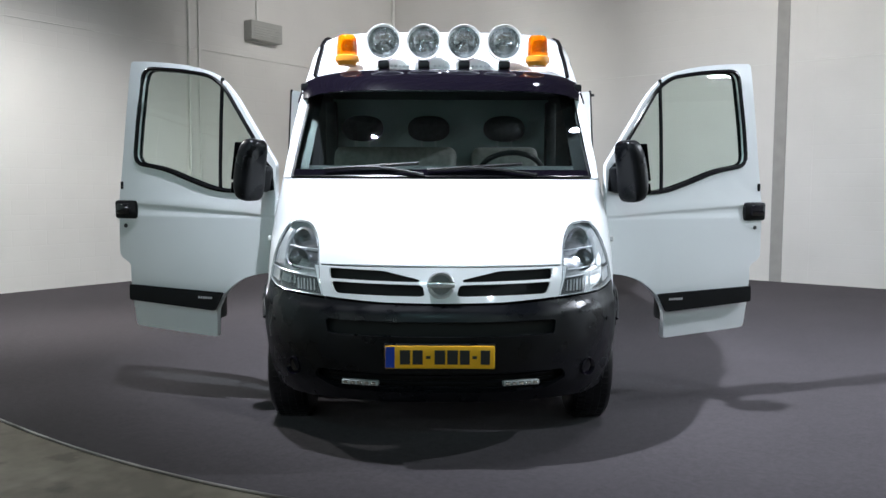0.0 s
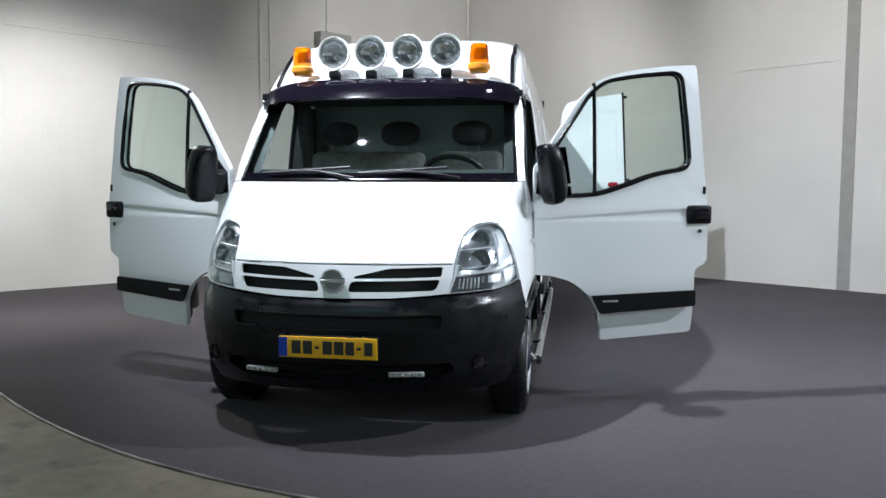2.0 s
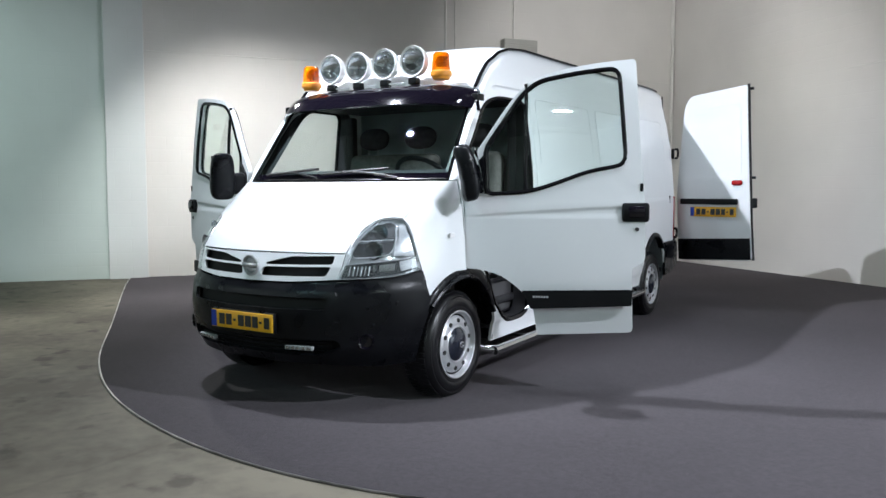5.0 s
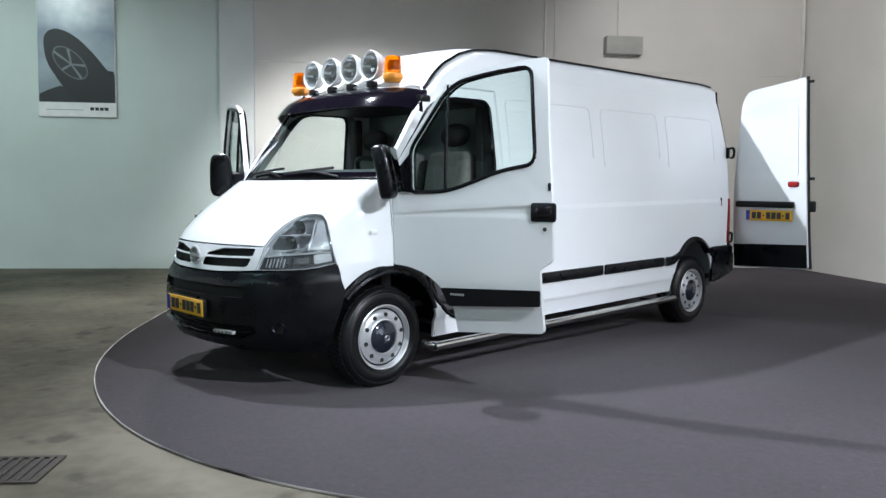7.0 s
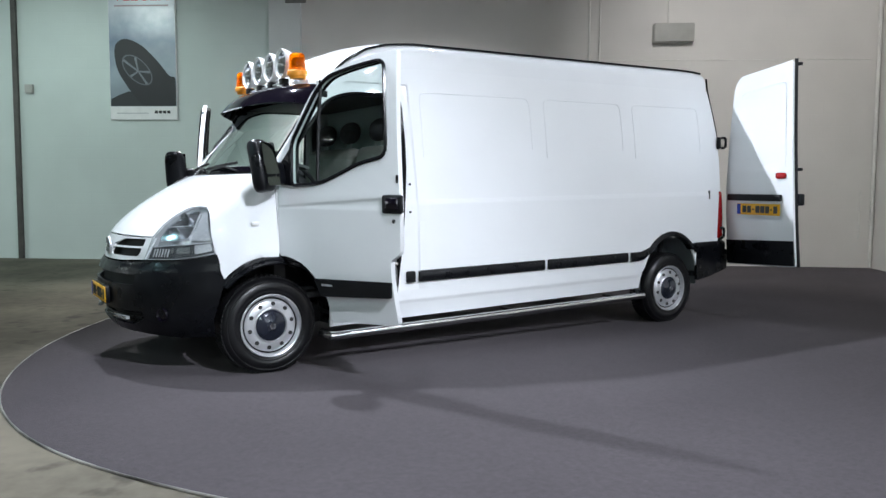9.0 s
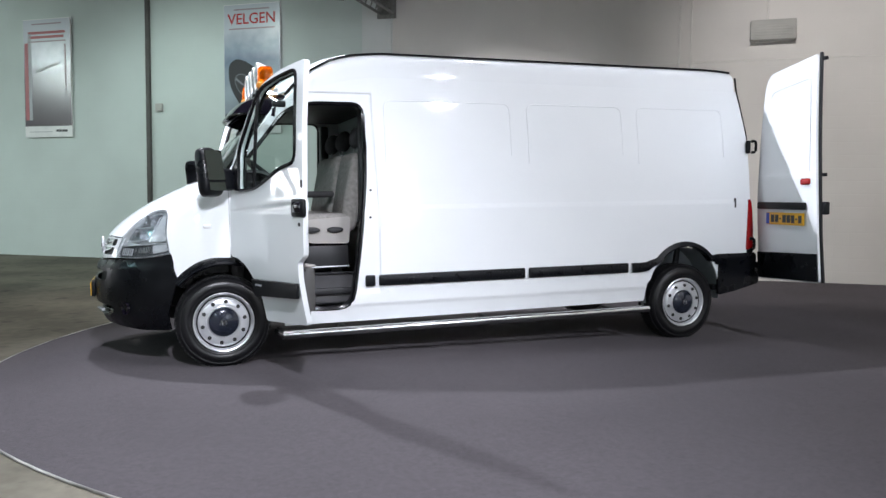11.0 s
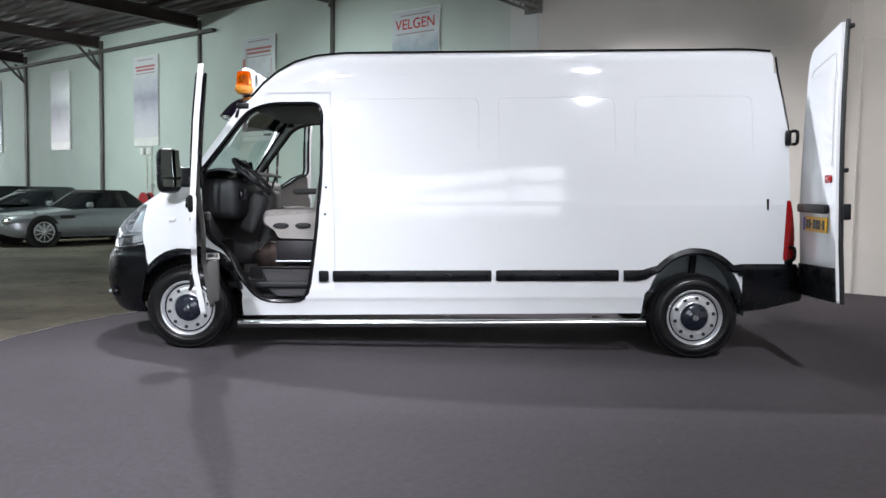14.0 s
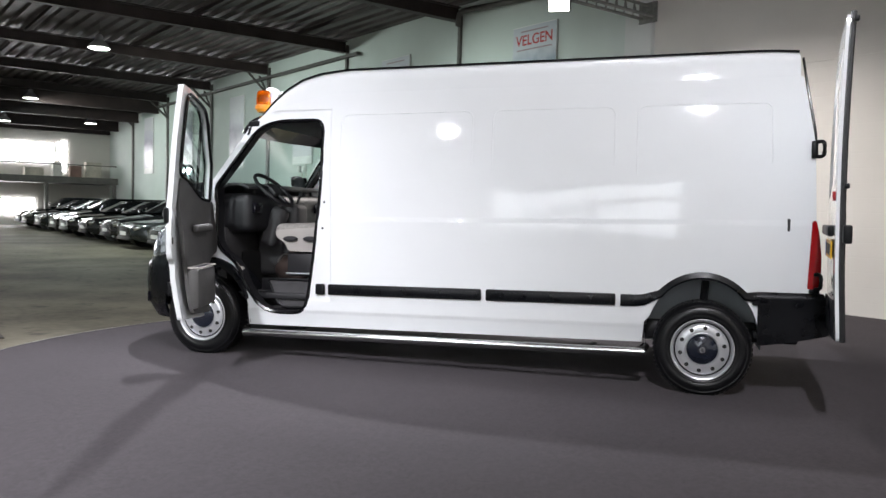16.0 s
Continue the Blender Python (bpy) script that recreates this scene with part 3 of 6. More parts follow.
    if lettered:
        cu = bpy.data.curves.new("lettering", "FONT")
        cu.body, cu.size, cu.extrude, cu.align_x, cu.offset = "VELGEN", 0.285, 0.001, "CENTER", 0.003
        ob = new("lettering", cu)
        cu.materials.append(REDINK)
        ob.matrix_local = Matrix.Translation((0.0215, 0, 2.075)) @ Matrix(((0, 0, 1, 0), (1, 0, 0, 0), (0, 1, 0, 0), (0, 0, 0, 1)))
        ob.parent = e
        # printed wheel: leaning tyre, narrow rim seen at a slant, thin spokes
        def flat(name, pts, colour, x):
            bm = bmesh.new()
            bm.faces.new([bm.verts.new((x, p[0], p[1])) for p in pts])
            return part(name, bm, material("print_" + name, colour, 0.55), e, "", False)
        flat("printed_ground", [(-0.59, 0.24), (0.10, 0.24), (-0.10, 0.45), (-0.26, 0.50), (-0.45, 0.43), (-0.59, 0.36)], (0.020, 0.022, 0.026), 0.0198)
        tyre = curve([(-0.505, 1.10), (-0.49, 1.30), (-0.37, 1.405), (-0.20, 1.39), (0.0, 1.285), (0.18, 1.12), (0.345, 0.935), (0.475, 0.77), (0.59, 0.70), (0.59, 0.245), (0.05, 0.245), (-0.16, 0.42), (-0.33, 0.65), (-0.45, 0.86)], 4, True)
        flat("printed_tyre", [(max(-0.595, min(0.595, y)), max(0.24, z)) for y, z in tyre], (0.012, 0.013, 0.017), 0.0204)
        lean = lambda a, ra, rb: (-0.10 + ra * math.cos(a) * 0.72 - rb * math.sin(a) * 0.69, 0.87 - ra * math.cos(a) * 0.69 - rb * math.sin(a) * 0.72)
        for name, ra, rb, colour, x in (("rim_edge", 0.34, 0.185, (0.10, 0.11, 0.125), 0.0210), ("rim_well", 0.315, 0.165, (0.020, 0.022, 0.027), 0.0215)):
            flat("printed_" + name, [lean(2 * math.pi * i / 36, ra, rb) for i in range(36)], colour, x)
        for i in range(5):
            a = 0.35 + i * 2 * math.pi / 5
            o, q = Vector(lean(0.2, 0.03, 0.02)), Vector(lean(a, 0.315, 0.165))
            n = Vector((-(q - o).y, (q - o).x)).normalized()
            flat("printed_spoke", [tuple(o - n * 0.012), tuple(q - n * 0.022), tuple(q + n * 0.022), tuple(o + n * 0.012)], (0.16, 0.175, 0.20), 0.0220)
    elif not plain:
        for k in range(2):
            part("heading_bar", box((0.0205, 0, 2.165 - 0.09 * k), (0.003, w * (0.78 - 0.06 * k), 0.052)), HEADINK, e, "", False)
        if not pale:
            part("printed_strip", box((0.0205, -0.53, 1.16), (0.003, 0.09, 1.60)), HEADINK, e, "", False)
            part("printed_strip", box((0.0205, -0.44, 1.26), (0.003, 0.08, 1.80)), FRAMEGREY, e, "", False)
            part("printed_streak", box((0, 0, 0), (0.003, 0.60, 0.055)), FRAMEGREY, e, "", False, m=pose(0.0205, 0.02, 1.45, 17, 0, 0))
            part("printed_text_bar", box((0.0205, 0.47, 1.46), (0.003, 0.035, 0.9)), PALEINK, e, "", False)
    return e


for k in range(6):
    poster(-4.12 - 4.83 * k, k == 0, k > 1, k > 2)

# ---- the van ----
# body frame: x across (driver's side +), y back from the front axle, z up; the tail sits a little high
van = thing("panel_van", pose(0, 0, 0, 1.2, 0, 0), "white high-roof panel van with roof lamps and all its doors open", "van")
HINGE_Y, OPEN = 0.07, 72.0
NOSE_Y = [(0.25, -0.80), (0.33, -0.865), (0.42, -0.895), (0.55, -0.912), (0.66, -0.910), (0.76, -0.885), (0.82, -0.865), (0.90, -0.845), (0.98, -0.815), (1.04, -0.765), (1.10, -0.695), (1.17, -0.60), (1.24, -0.485), (1.30, -0.37), (1.35, -0.265), (1.385, -0.18), (1.405, -0.12)]
NOSE_X = [(0.25, 0.93), (0.40, 0.975), (0.60, 0.998), (0.85, 0.995), (1.0, 0.985), (1.18, 0.968), (1.30, 0.95), (1.405, 0.928)]
YS, PW = 0.06, 2.4


def nose(f, z, inset=0.0):
    """The front end: f runs from -1 (right side) over 0 (centre) to 1 (left side)."""
    yc, xm = table(NOSE_Y, z), table(NOSE_X, z)
    a = abs(f) * math.pi / 2
    x = xm * math.sin(a) ** (2 / PW)
    y = YS - (YS - yc) * max(0.0, math.cos(a)) ** (2 / PW)
    k = smooth_step(0.5, 0.95, abs(f))
    return (math.copysign(x - inset * k, f), y + inset * (1 - 0.7 * k), z)


def fx(x, z):
    return math.copysign(math.asin(min(1, abs(x) / table(NOSE_X, z)) ** (PW / 2)) * 2 / math.pi, x)


def fy(y, z):
    return math.acos(min(1, (YS - y) / (YS - table(NOSE_Y, z))) ** (PW / 2)) * 2 / math.pi


SIDE_X = [(0.28, 0.955), (0.40, 0.975), (0.425, 0.986), (0.60, 0.993), (1.16, 0.990), (1.19, 0.982), (1.45, 0.968), (1.75, 0.938), (2.0, 0.900), (2.2, 0.864)]
PANELS = ((1.27, 2.36), (2.52, 3.44), (3.60, 4.52))


def side_x(y, z):
    x = table(SIDE_X, z) - 0.035 * smooth_step(1.0, 0.0, y) * smooth_step(1.2, 1.5, z)
    # recessed door frame behind the shut line
    edge = 1.165 + 0.03 * smooth_step(2.0, 0.9, z)
    x -= 0.010 * smooth_step(edge + 0.012, edge, y) * smooth_step(2.075, 2.063, z) * smooth_step(0.50, 0.54, z)
    return x


def arc(cy, cz, r, a0, a1, n, rz=None):
    return [(cy + r * math.cos(radians(a0 + (a1 - a0) * i / n)), cz + (rz or r) * math.sin(radians(a0 + (a1 - a0) * i / n))) for i in range(n + 1)]


F_ARCH = (0.02, 0.36, 0.445)
R_ARCH = (4.07, 0.34, 0.385, 0.440)
OPENING = rounded([(0.125, 1.45), (0.50, 1.93), (0.68, 1.985), (1.10, 1.985), (1.105, 1.45), (1.045, 0.85), (0.975, 0.40), (0.60, 0.40), (0.43, 0.60), (0.35, 0.80), (0.16, 0.93)], [0.03, 0.1, 0.1, 0.09, 0.2, 0.2, 0.12, 0.14, 0.1, 0.1, 0.1])
TOP_EDGE = [(0.43, 1.94), (0.60, 2.05), (0.80, 2.12), (1.0, 2.17), (1.2, 2.2)]
LAMP_IN = [(0.585, 0.826), (0.605, 0.905), (0.612, 0.98), (0.622, 1.06), (0.64, 1.115), (0.668, 1.155)]
LAMP_OUT = [(0.472, 1.174), (0.53, 1.180), (0.585, 1.174), (0.632, 1.135), (0.672, 1.075), (0.708, 0.99), (0.728, 0.92), (0.742, 0.868)]
frange = lambda a, b, s: [a + s * i for i in range(int((b - a) / s) + 1)]

for s in (1, -1):
    # side wall with the door opening
    line = [(0.45, 0.285), (3.655, 0.295), (3.67, 0.45)] + arc(*R_ARCH[:3], 160, 20, 16, R_ARCH[3]) + [(4.45, 0.42), (4.78, 0.42), (4.805, 1.2), (4.795, 1.72), (4.75, 2.02), (4.718, 2.2)]
    line += [(1.2, 2.2)] + TOP_EDGE[::-1][1:] + [(0.30, 1.78), (0.09, 1.50), (0.062, 1.41), (0.062, 0.90)] + arc(*F_ARCH, 84, 12, 10) + [(0.445, 0.40)]
    cu = [1.165, 1.177, 1.185, 1.195, 1.207] + frange(0.2, 4.7, 0.09)
    cv = [0.395, 0.405, 0.425, 0.435, 0.5, 0.6, 0.75, 0.9, 1.03, 1.150, 1.16, 1.19, 1.20, 1.26, 1.35, 1.45, 1.52, 1.6, 1.68, 1.75, 1.82, 1.88, 1.95, 2.01, 2.03, 2.063, 2.075, 2.1, 2.15, 0.5, 0.54]
    part("side_wall", sheet(line, [OPENING], lambda u, v: (s * side_x(u, v), u, v), cu, cv, (s, 0, 0), 0.02), PAINT, van)
    # pressed outlines on the side panels
    for a, b in PANELS:
        path = rounded([(a, 1.52), (a, 2.02), (b, 2.02), (b, 1.52)], [0.0, 0.07, 0.07, 0.0], 6)
        fine = [(p[0] + (q[0] - p[0]) * k / 6, p[1] + (q[1] - p[1]) * k / 6) for p, q in zip(path[:-1], path[1:]) for k in range(6)]
        part("panel_bead", tube([(s * (side_x(u, v) - 0.0015), u, v) for u, v in fine], 0.005, 8, flat=(0.0052, 0.0052)), PAINT, van)
    part("rear_edge_seal", tube([(s * (side_x(4.6, v) - 0.01), y, v) for y, v in ((4.715, 2.33), (4.735, 2.2), (4.765, 2.0), (4.795, 1.8), (4.80, 1.72))], 0.009, 6), SEAL, van, "black rear edge seal")
    # door jamb and seal
    bm = bmesh.new()
    n = len(OPENING)
    a = [bm.verts.new((s * (side_x(*p) - 0.015), *p)) for p in OPENING]
    b = [bm.verts.new((s * (side_x(*p) - 0.13), *p)) for p in OPENING]
    for i in range(n):
        bm.faces.new((a[i], a[(i + 1) % n], b[(i + 1) % n], b[i]))
    bmesh.ops.recalc_face_normals(bm, faces=bm.faces[:])
    part("door_jamb", bm, DARKIN, van, "dark trimmed door jamb")
    part("door_seal", tube([(s * (side_x(*p) - 0.006), *p) for p in OPENING], 0.017, 6, True), SEAL, van, "black rubber door seal")
    # front wing
    f_arc = [p for p in arc(*F_ARCH, 86, 142, 10) if p[0] > -0.33]
    wing = [(1.0, 0.80)] + [(fy(min(p[0], 0.058), p[1]), p[1]) for p in f_arc] + [(fy(-0.335, 0.70), 0.70), (fy(-0.365, 0.77), 0.77), (fy(-0.37, 0.82), 0.82)]
    wing += [(f + 0.004, z + 0.002) for f, z in LAMP_OUT[::-1][:5]] + [(fx(0.811, 1.180), 1.180), (fx(0.822, 1.224), 1.224), (fx(0.832, 1.261), 1.261), (fx(0.855, 1.349), 1.349), (fx(0.865, 1.40), 1.40), (1.0, 1.40)]
    part("front_wing", sheet([(s * f, z) for f, z in wing], [], nose, [s * c for c in frange(0.5, 0.98, 0.04)], frange(0.75, 1.39, 0.04), (s, -0.3, 0.2)), PAINT, van)
    part("side_repeater", box((s * 0.986, -0.10, 1.06), (0.012, 0.055, 0.028), 0.005), WHITEP, van, "clear side indicator lens")
    # arch lips
    pts = [(s * 0.985, p[0], p[1]) for p in arc(F_ARCH[0], F_ARCH[1], 0.43, 66, 84, 5)] + [(nose(s * fy(max(p[0], -0.36), p[1]), p[1])[0], p[0], p[1]) for p in arc(F_ARCH[0], F_ARCH[1], 0.43, 88, 140, 10)]
    part("front_arch_lip", tube(pts, 0.03, 8, flat=(0.03, 0.018)), BUMPER, van, "black plastic wheel arch lip")
    bm = bmesh.new()
    flare = []
    for k in range(29):
        a = radians(140 - 122 * k / 28)
        w = table([(0.3, 0.022), (0.55, 0.030), (0.95, 0.075), (1.3, 0.060), (1.54, 0.046), (2.0, 0.040), (2.44, 0.030)], a)
        ring = []
        for o, px in ((-0.012, -0.035), (-0.010, 0.012), (0.3 * w, 0.016), (0.8 * w, 0.010), (w, -0.004)):
            y, z = F_ARCH[0] + (0.443 + o) * math.cos(a), F_ARCH[1] + (0.443 + o) * math.sin(a)
            wide = side_x(y, z) if y > 0.062 else min(side_x(0.062, z), nose(fy(max(y, -0.36), z), z)[0])
            ring.append(bm.verts.new((s * (wide + px), y, z)))
        flare.append(ring)
    for a, b in zip(flare, flare[1:]):
        for k in range(4):
            bm.faces.new((a[k], a[k + 1], b[k + 1], b[k]))
    bmesh.ops.recalc_face_normals(bm, faces=bm.faces[:])
    part("arch_flare", bm, BUMPER, van, "black plastic arch flare over the wheel")
    lip = [(3.50, 0.604), (3.60, 0.604), (3.665, 0.610), (3.712, 0.632)] + arc(R_ARCH[0], R_ARCH[1], R_ARCH[2] + 0.018, 136, 44, 16, R_ARCH[3] + 0.015) + [(4.425, 0.654), (4.50, 0.645)]
    bm = bmesh.new()
    rings = []
    for k, (y, z) in enumerate(lip):
        a, b = Vector(lip[max(0, k - 1)]), Vector(lip[min(len(lip) - 1, k + 1)])
        n = Vector((-(b - a).y, (b - a).x)).normalized()
        w = 0.044 - 0.018 * smooth_step(1, 5, k) * smooth_step(len(lip) - 1, len(lip) - 4, k)
        rings.append([bm.verts.new((s * xx, y + n.x * o, z + n.y * o)) for o, xx in ((w, 0.985), (w * 0.8, 1.004), (-w * 0.5, 1.016), (-w, 1.008), (-w, 0.95))])
    for a, b in zip(rings, rings[1:]):
        for k in range(4):
            bm.faces.new((a[k], a[k + 1], b[k + 1], b[k]))
    bmesh.ops.recalc_face_normals(bm, faces=bm.faces[:])
    part("rear_arch_lip", bm, BUMPER, van, "black plastic wheel arch lip")
    part("bumper_band", sheet(rounded([(4.40, 0.596), (4.86, 0.600), (4.865, 0.69), (4.42, 0.692)], 0.015, 2), [], lambda u, v: (s * (1.012 - 0.02 * smooth_step(0.66, 0.69, v)), u, v), (), [0.64, 0.66, 0.675], (s, 0, 0), 0.03), BUMPER, van, "black bumper band")
    # rub strips: short, long, long, arch piece
    for a, b in ((1.075, 1.155), (1.185, 2.455), (2.49, 3.465)):
        bm = box((0, 0, 0), (0.03, b - a, 0.088), 0.012)
        st = part("rub_strip", bm, TRIM, van, "black plastic rub strip", m=pose(s * 1.0, (a + b) / 2, 0.604))
        if b - a > 0.5:
            part("groove", box((s * 0.0135, 0, 0), (0.006, b - a - 0.06, 0.05), 0.002), BUMPER, st)
    # side tube step
    part("side_tube", tube(curve([(s * 0.90, 0.40, 0.24), (s * 0.99, 0.47, 0.225), (s * 1.0, 0.7, 0.225), (s * 1.0, 3.4, 0.228), (s * 0.98, 3.62, 0.228), (s * 0.88, 3.68, 0.25)], 5), 0.031, 12), ALU, van, "polished metal side tube")
    for y in (0.9, 2.1, 3.3):
        part("tube_bracket", box((s * 0.93, y, 0.25), (0.14, 0.05, 0.02), 0.004), TRIM, van)
    # wheel housings
    for (cy, cz, r), dk in (((F_ARCH[0], 0.36, 0.445), BUMPER), ((4.07, 0.33, 0.40), material("grey_underseal", (0.26, 0.29, 0.31), 0.6))):
        rz = 0.432 if cy > 1 else r
        ring = arc(cy, cz, r, -8, 188 if cy > 1 else 146, 20, rz)
        bm = bmesh.new()
        o = [bm.verts.new((s * 0.965, *p)) for p in ring]
        i_ = [bm.verts.new((s * 0.66, *p)) for p in ring]
        for k in range(len(ring) - 1):
            bm.faces.new((o[k], o[k + 1], i_[k + 1], i_[k]))
        bm.faces.new(i_)
        part("wheel_housing", bm, dk, van, "dark wheel arch lining")
    part("rear_damper", tube([(s * 0.80, 4.07, 0.35), (s * 0.84, 4.10, 0.76)], 0.028, 8), TRIM, van)
    # fuel cap / tail lamp / rear hinge
    lens = rounded([(4.755, 0.72), (4.845, 0.72), (4.842, 0.95), (4.825, 1.10), (4.805, 1.19), (4.778, 1.19)], 0.012, 3)
    part("tail_lamp", sheet(lens, [], lambda u, v: (s * (0.998 - 0.25 * max(0, u - 4.80)), u, v), (), (), (s, 0, 0), 0.08), RED, van, "red tail lamp")
    part("tail_lamp_foot", box((s * 0.955, 4.80, 0.705), (0.09, 0.07, 0.035), 0.008), TRIM, van)
    part("door_stop", box((s * 0.985, 4.63, 1.16), (0.016, 0.02, 0.09), 0.006), INK, van)
    for z in (1.68, 0.77):
        hb = box((s * 0.97, 4.785, z), (0.03, 0.04, 0.12), 0.008)
        tube(curve([(s * 0.99, 4.80, z + 0.05), (s * 1.01, 4.835, z + 0.045), (s * 1.01, 4.835, z - 0.04), (s * 0.995, 4.80, z - 0.05)], 3), 0.014, 6, bm=hb)
        part("rear_hinge", hb, TRIM, van, "black door hinge")
    # windscreen pillar
    def pillar(u, v):
        e = (0.062 + (0.43 - 0.062) * v, 1.41 + (1.94 - 1.41) * v)
        p = Vector((s * side_x(*e), e[0], e[1]))
        w = Vector((s * (0.872 - 0.062 * v), 0.035 + 0.425 * v, 1.405 + 0.59 * v))
        q = p.lerp(w, u)
        return q + Vector((s * 0.012, -0.02, 0)) * math.sin(u * math.pi)
    part("windscreen_pillar", grid(pillar, 5, 8, (s, -1, 0.3)), PAINT, van)
    part("pillar_seal", tube([pillar(0.97, k / 8) for k in range(9)], 0.012, 6), SEAL, van)

# roof
ROOF_Z = [(0.40, 2.07), (0.50, 2.19), (0.62, 2.285), (0.80, 2.375), (1.0, 2.42), (1.3, 2.442), (4.5, 2.445), (4.70, 2.425)]


STRIP_V = 0.19


def roof(u, v):
    y0 = 0.40 + 4.30 * (u ** 1.6)
    base = table(TOP_EDGE, y0)
    a, h = side_x(y0, base), table(ROOF_Z, y0) - base
    t = math.pi * v
    c, d = math.cos(t), math.sin(t)
    e = 5.0
    x = a * math.copysign(abs(c) ** (2 / e), c)
    z = base + h * d ** (2 / e)
    x -= 0.1 * (z - base) * c * (1 - smooth_step(0.6, 1.0, 1 - abs(c)))
    y = y0 + 0.16 * (x / a) ** 2 * smooth_step(1.4, 0.4, y0) * d ** 0.3
    return (x, y, z)


part("roof", grid(roof, 40, 36, (0, 0, 1), 0.015), PAINT, van)
for s in (1, -1):
    def gutter(u):
        p = Vector(roof(u, 0.5 - 0.5 * s * (1 - 2 * STRIP_V)))
        return p + Vector((s * 0.004, -0.003, 0.008))
    part("roof_strip", tube([gutter(k / 48) for k in range(49)], 0.012, 6, flat=(0.015, 0.010)), SEAL, van, "black roof strip")

# front end
def front_poly(pts):
    return [(fx(x, z), z) for x, z in pts]


both = lambda pts: pts + [(-x, z) for x, z in reversed(pts)]
HOOD = both([(0.0, 0.985), (0.2, 0.985), (0.4, 0.985), (0.604, 0.982), (0.615, 1.06), (0.633, 1.117), (0.662, 1.160), (0.697, 1.180), (0.752, 1.187), (0.806, 1.184), (0.818, 1.224), (0.828, 1.261), (0.851, 1.349), (0.861, 1.40), (0.4, 1.40)])
HOOD = [p for i, p in enumerate(HOOD) if i != len(HOOD) - 1 or p[0]]
part("bonnet", sheet(front_poly(HOOD), [], nose, frange(-0.78, 0.78, 0.06), [1.0, 1.03, 1.06, 1.1, 1.14, 1.18, 1.22, 1.26, 1.29, 1.32, 1.345, 1.365, 1.38, 1.39], (0, -0.6, 1)), PAINT, van, "white bonnet")
slots = []
for s in (1, -1):
    slots.append(rounded([(fx(s * x, z), z) for x, z in ((0.556, 0.966), (0.28, 0.960), (0.105, 0.920), (0.105, 0.908), (0.55, 0.915))], 0.012, 3))
    slots.append(rounded([(fx(s * x, z), z) for x, z in ((0.546, 0.902), (0.09, 0.895), (0.075, 0.840), (0.522, 0.846))], 0.015, 3))
GR = both([(0.0, 0.975), (0.3, 0.975), (0.635, 0.973), (0.615, 0.90), (0.592, 0.828), (0.3, 0.812), (0.0, 0.808)])
GR = GR[:7] + GR[8:-1]
part("grille_panel", sheet(front_poly(GR), slots, nose, frange(-0.6, 0.6, 0.08), [0.88], (0, -1, 0)), PAINT, van, "white grille panel")
part("grille_backing", sheet(front_poly([(-0.56, 0.83), (0.56, 0.83), (0.58, 0.965), (-0.58, 0.965)]), [], lambda f, z: nose(f, z, 0.055), frange(-0.5, 0.5, 0.1), (), (0, -1, 0), 0.005), MESH, van, "black grille mesh")
bd = part("badge", tube([(0.058 * math.cos(a * math.pi / 16), -0.862, 0.898 + 0.058 * math.sin(a * math.pi / 16)) for a in range(32)], 0.010, 8, True), STEEL, van, "round bright metal badge")
part("bar", box((0, -0.866, 0.898), (0.135, 0.012, 0.026), 0.005), HEADREF, bd)
for z in (0.884, 0.912):
    part("bar_edge", box((0, -0.867, z), (0.128, 0.010, 0.004), 0.001, seg=1), CHROME, bd)
part("disc", lathe([(0.052, -0.858), (0.050, -0.850)], 32, "Y", c=(0, 0, 0.898)), material("grey_badge", (0.30, 0.31, 0.32), 0.3, 0.5), bd)

half = [(0.0, 0.797), (fx(0.3, 0.80), 0.800), (fx(0.592, 0.815), 0.815), (0.56, 0.824), (0.66, 0.837), (0.75, 0.862), (fy(-0.338, 0.80), 0.80), (fy(-0.325, 0.76), 0.76), (fy(-0.302, 0.69), 0.69), (fy(-0.33, 0.58), 0.58), (fy(-0.365, 0.45), 0.45), (fy(-0.375, 0.30), 0.30), (fx(0.75, 0.30), 0.295), (fx(0.5, 0.31), 0.315), (0.0, 0.32)]
bump_line = half + [(-f, z) for f, z in reversed(half[1:-1])]
up_slot = rounded(front_poly([(-0.55, 0.655), (0.55, 0.655), (0.56, 0.725), (-0.56, 0.725)]), 0.015, 3)
low_slot = rounded(front_poly([(-0.50, 0.375), (0.50, 0.375), (0.62, 0.43), (0.60, 0.475), (-0.60, 0.475), (-0.62, 0.43)]), 0.02, 3)


def bumper_place(f, z):
    x, y, zz = nose(f, z)
    lip = 0.016 * smooth_step(0.80, 0.76, z) - 0.02 * smooth_step(0.42, 0.33, z)
    return (x * (1 + 0.004 * smooth_step(0.87, 0.83, z) + 0.006 * smooth_step(0.82, 0.72, z)), y - lip, zz)


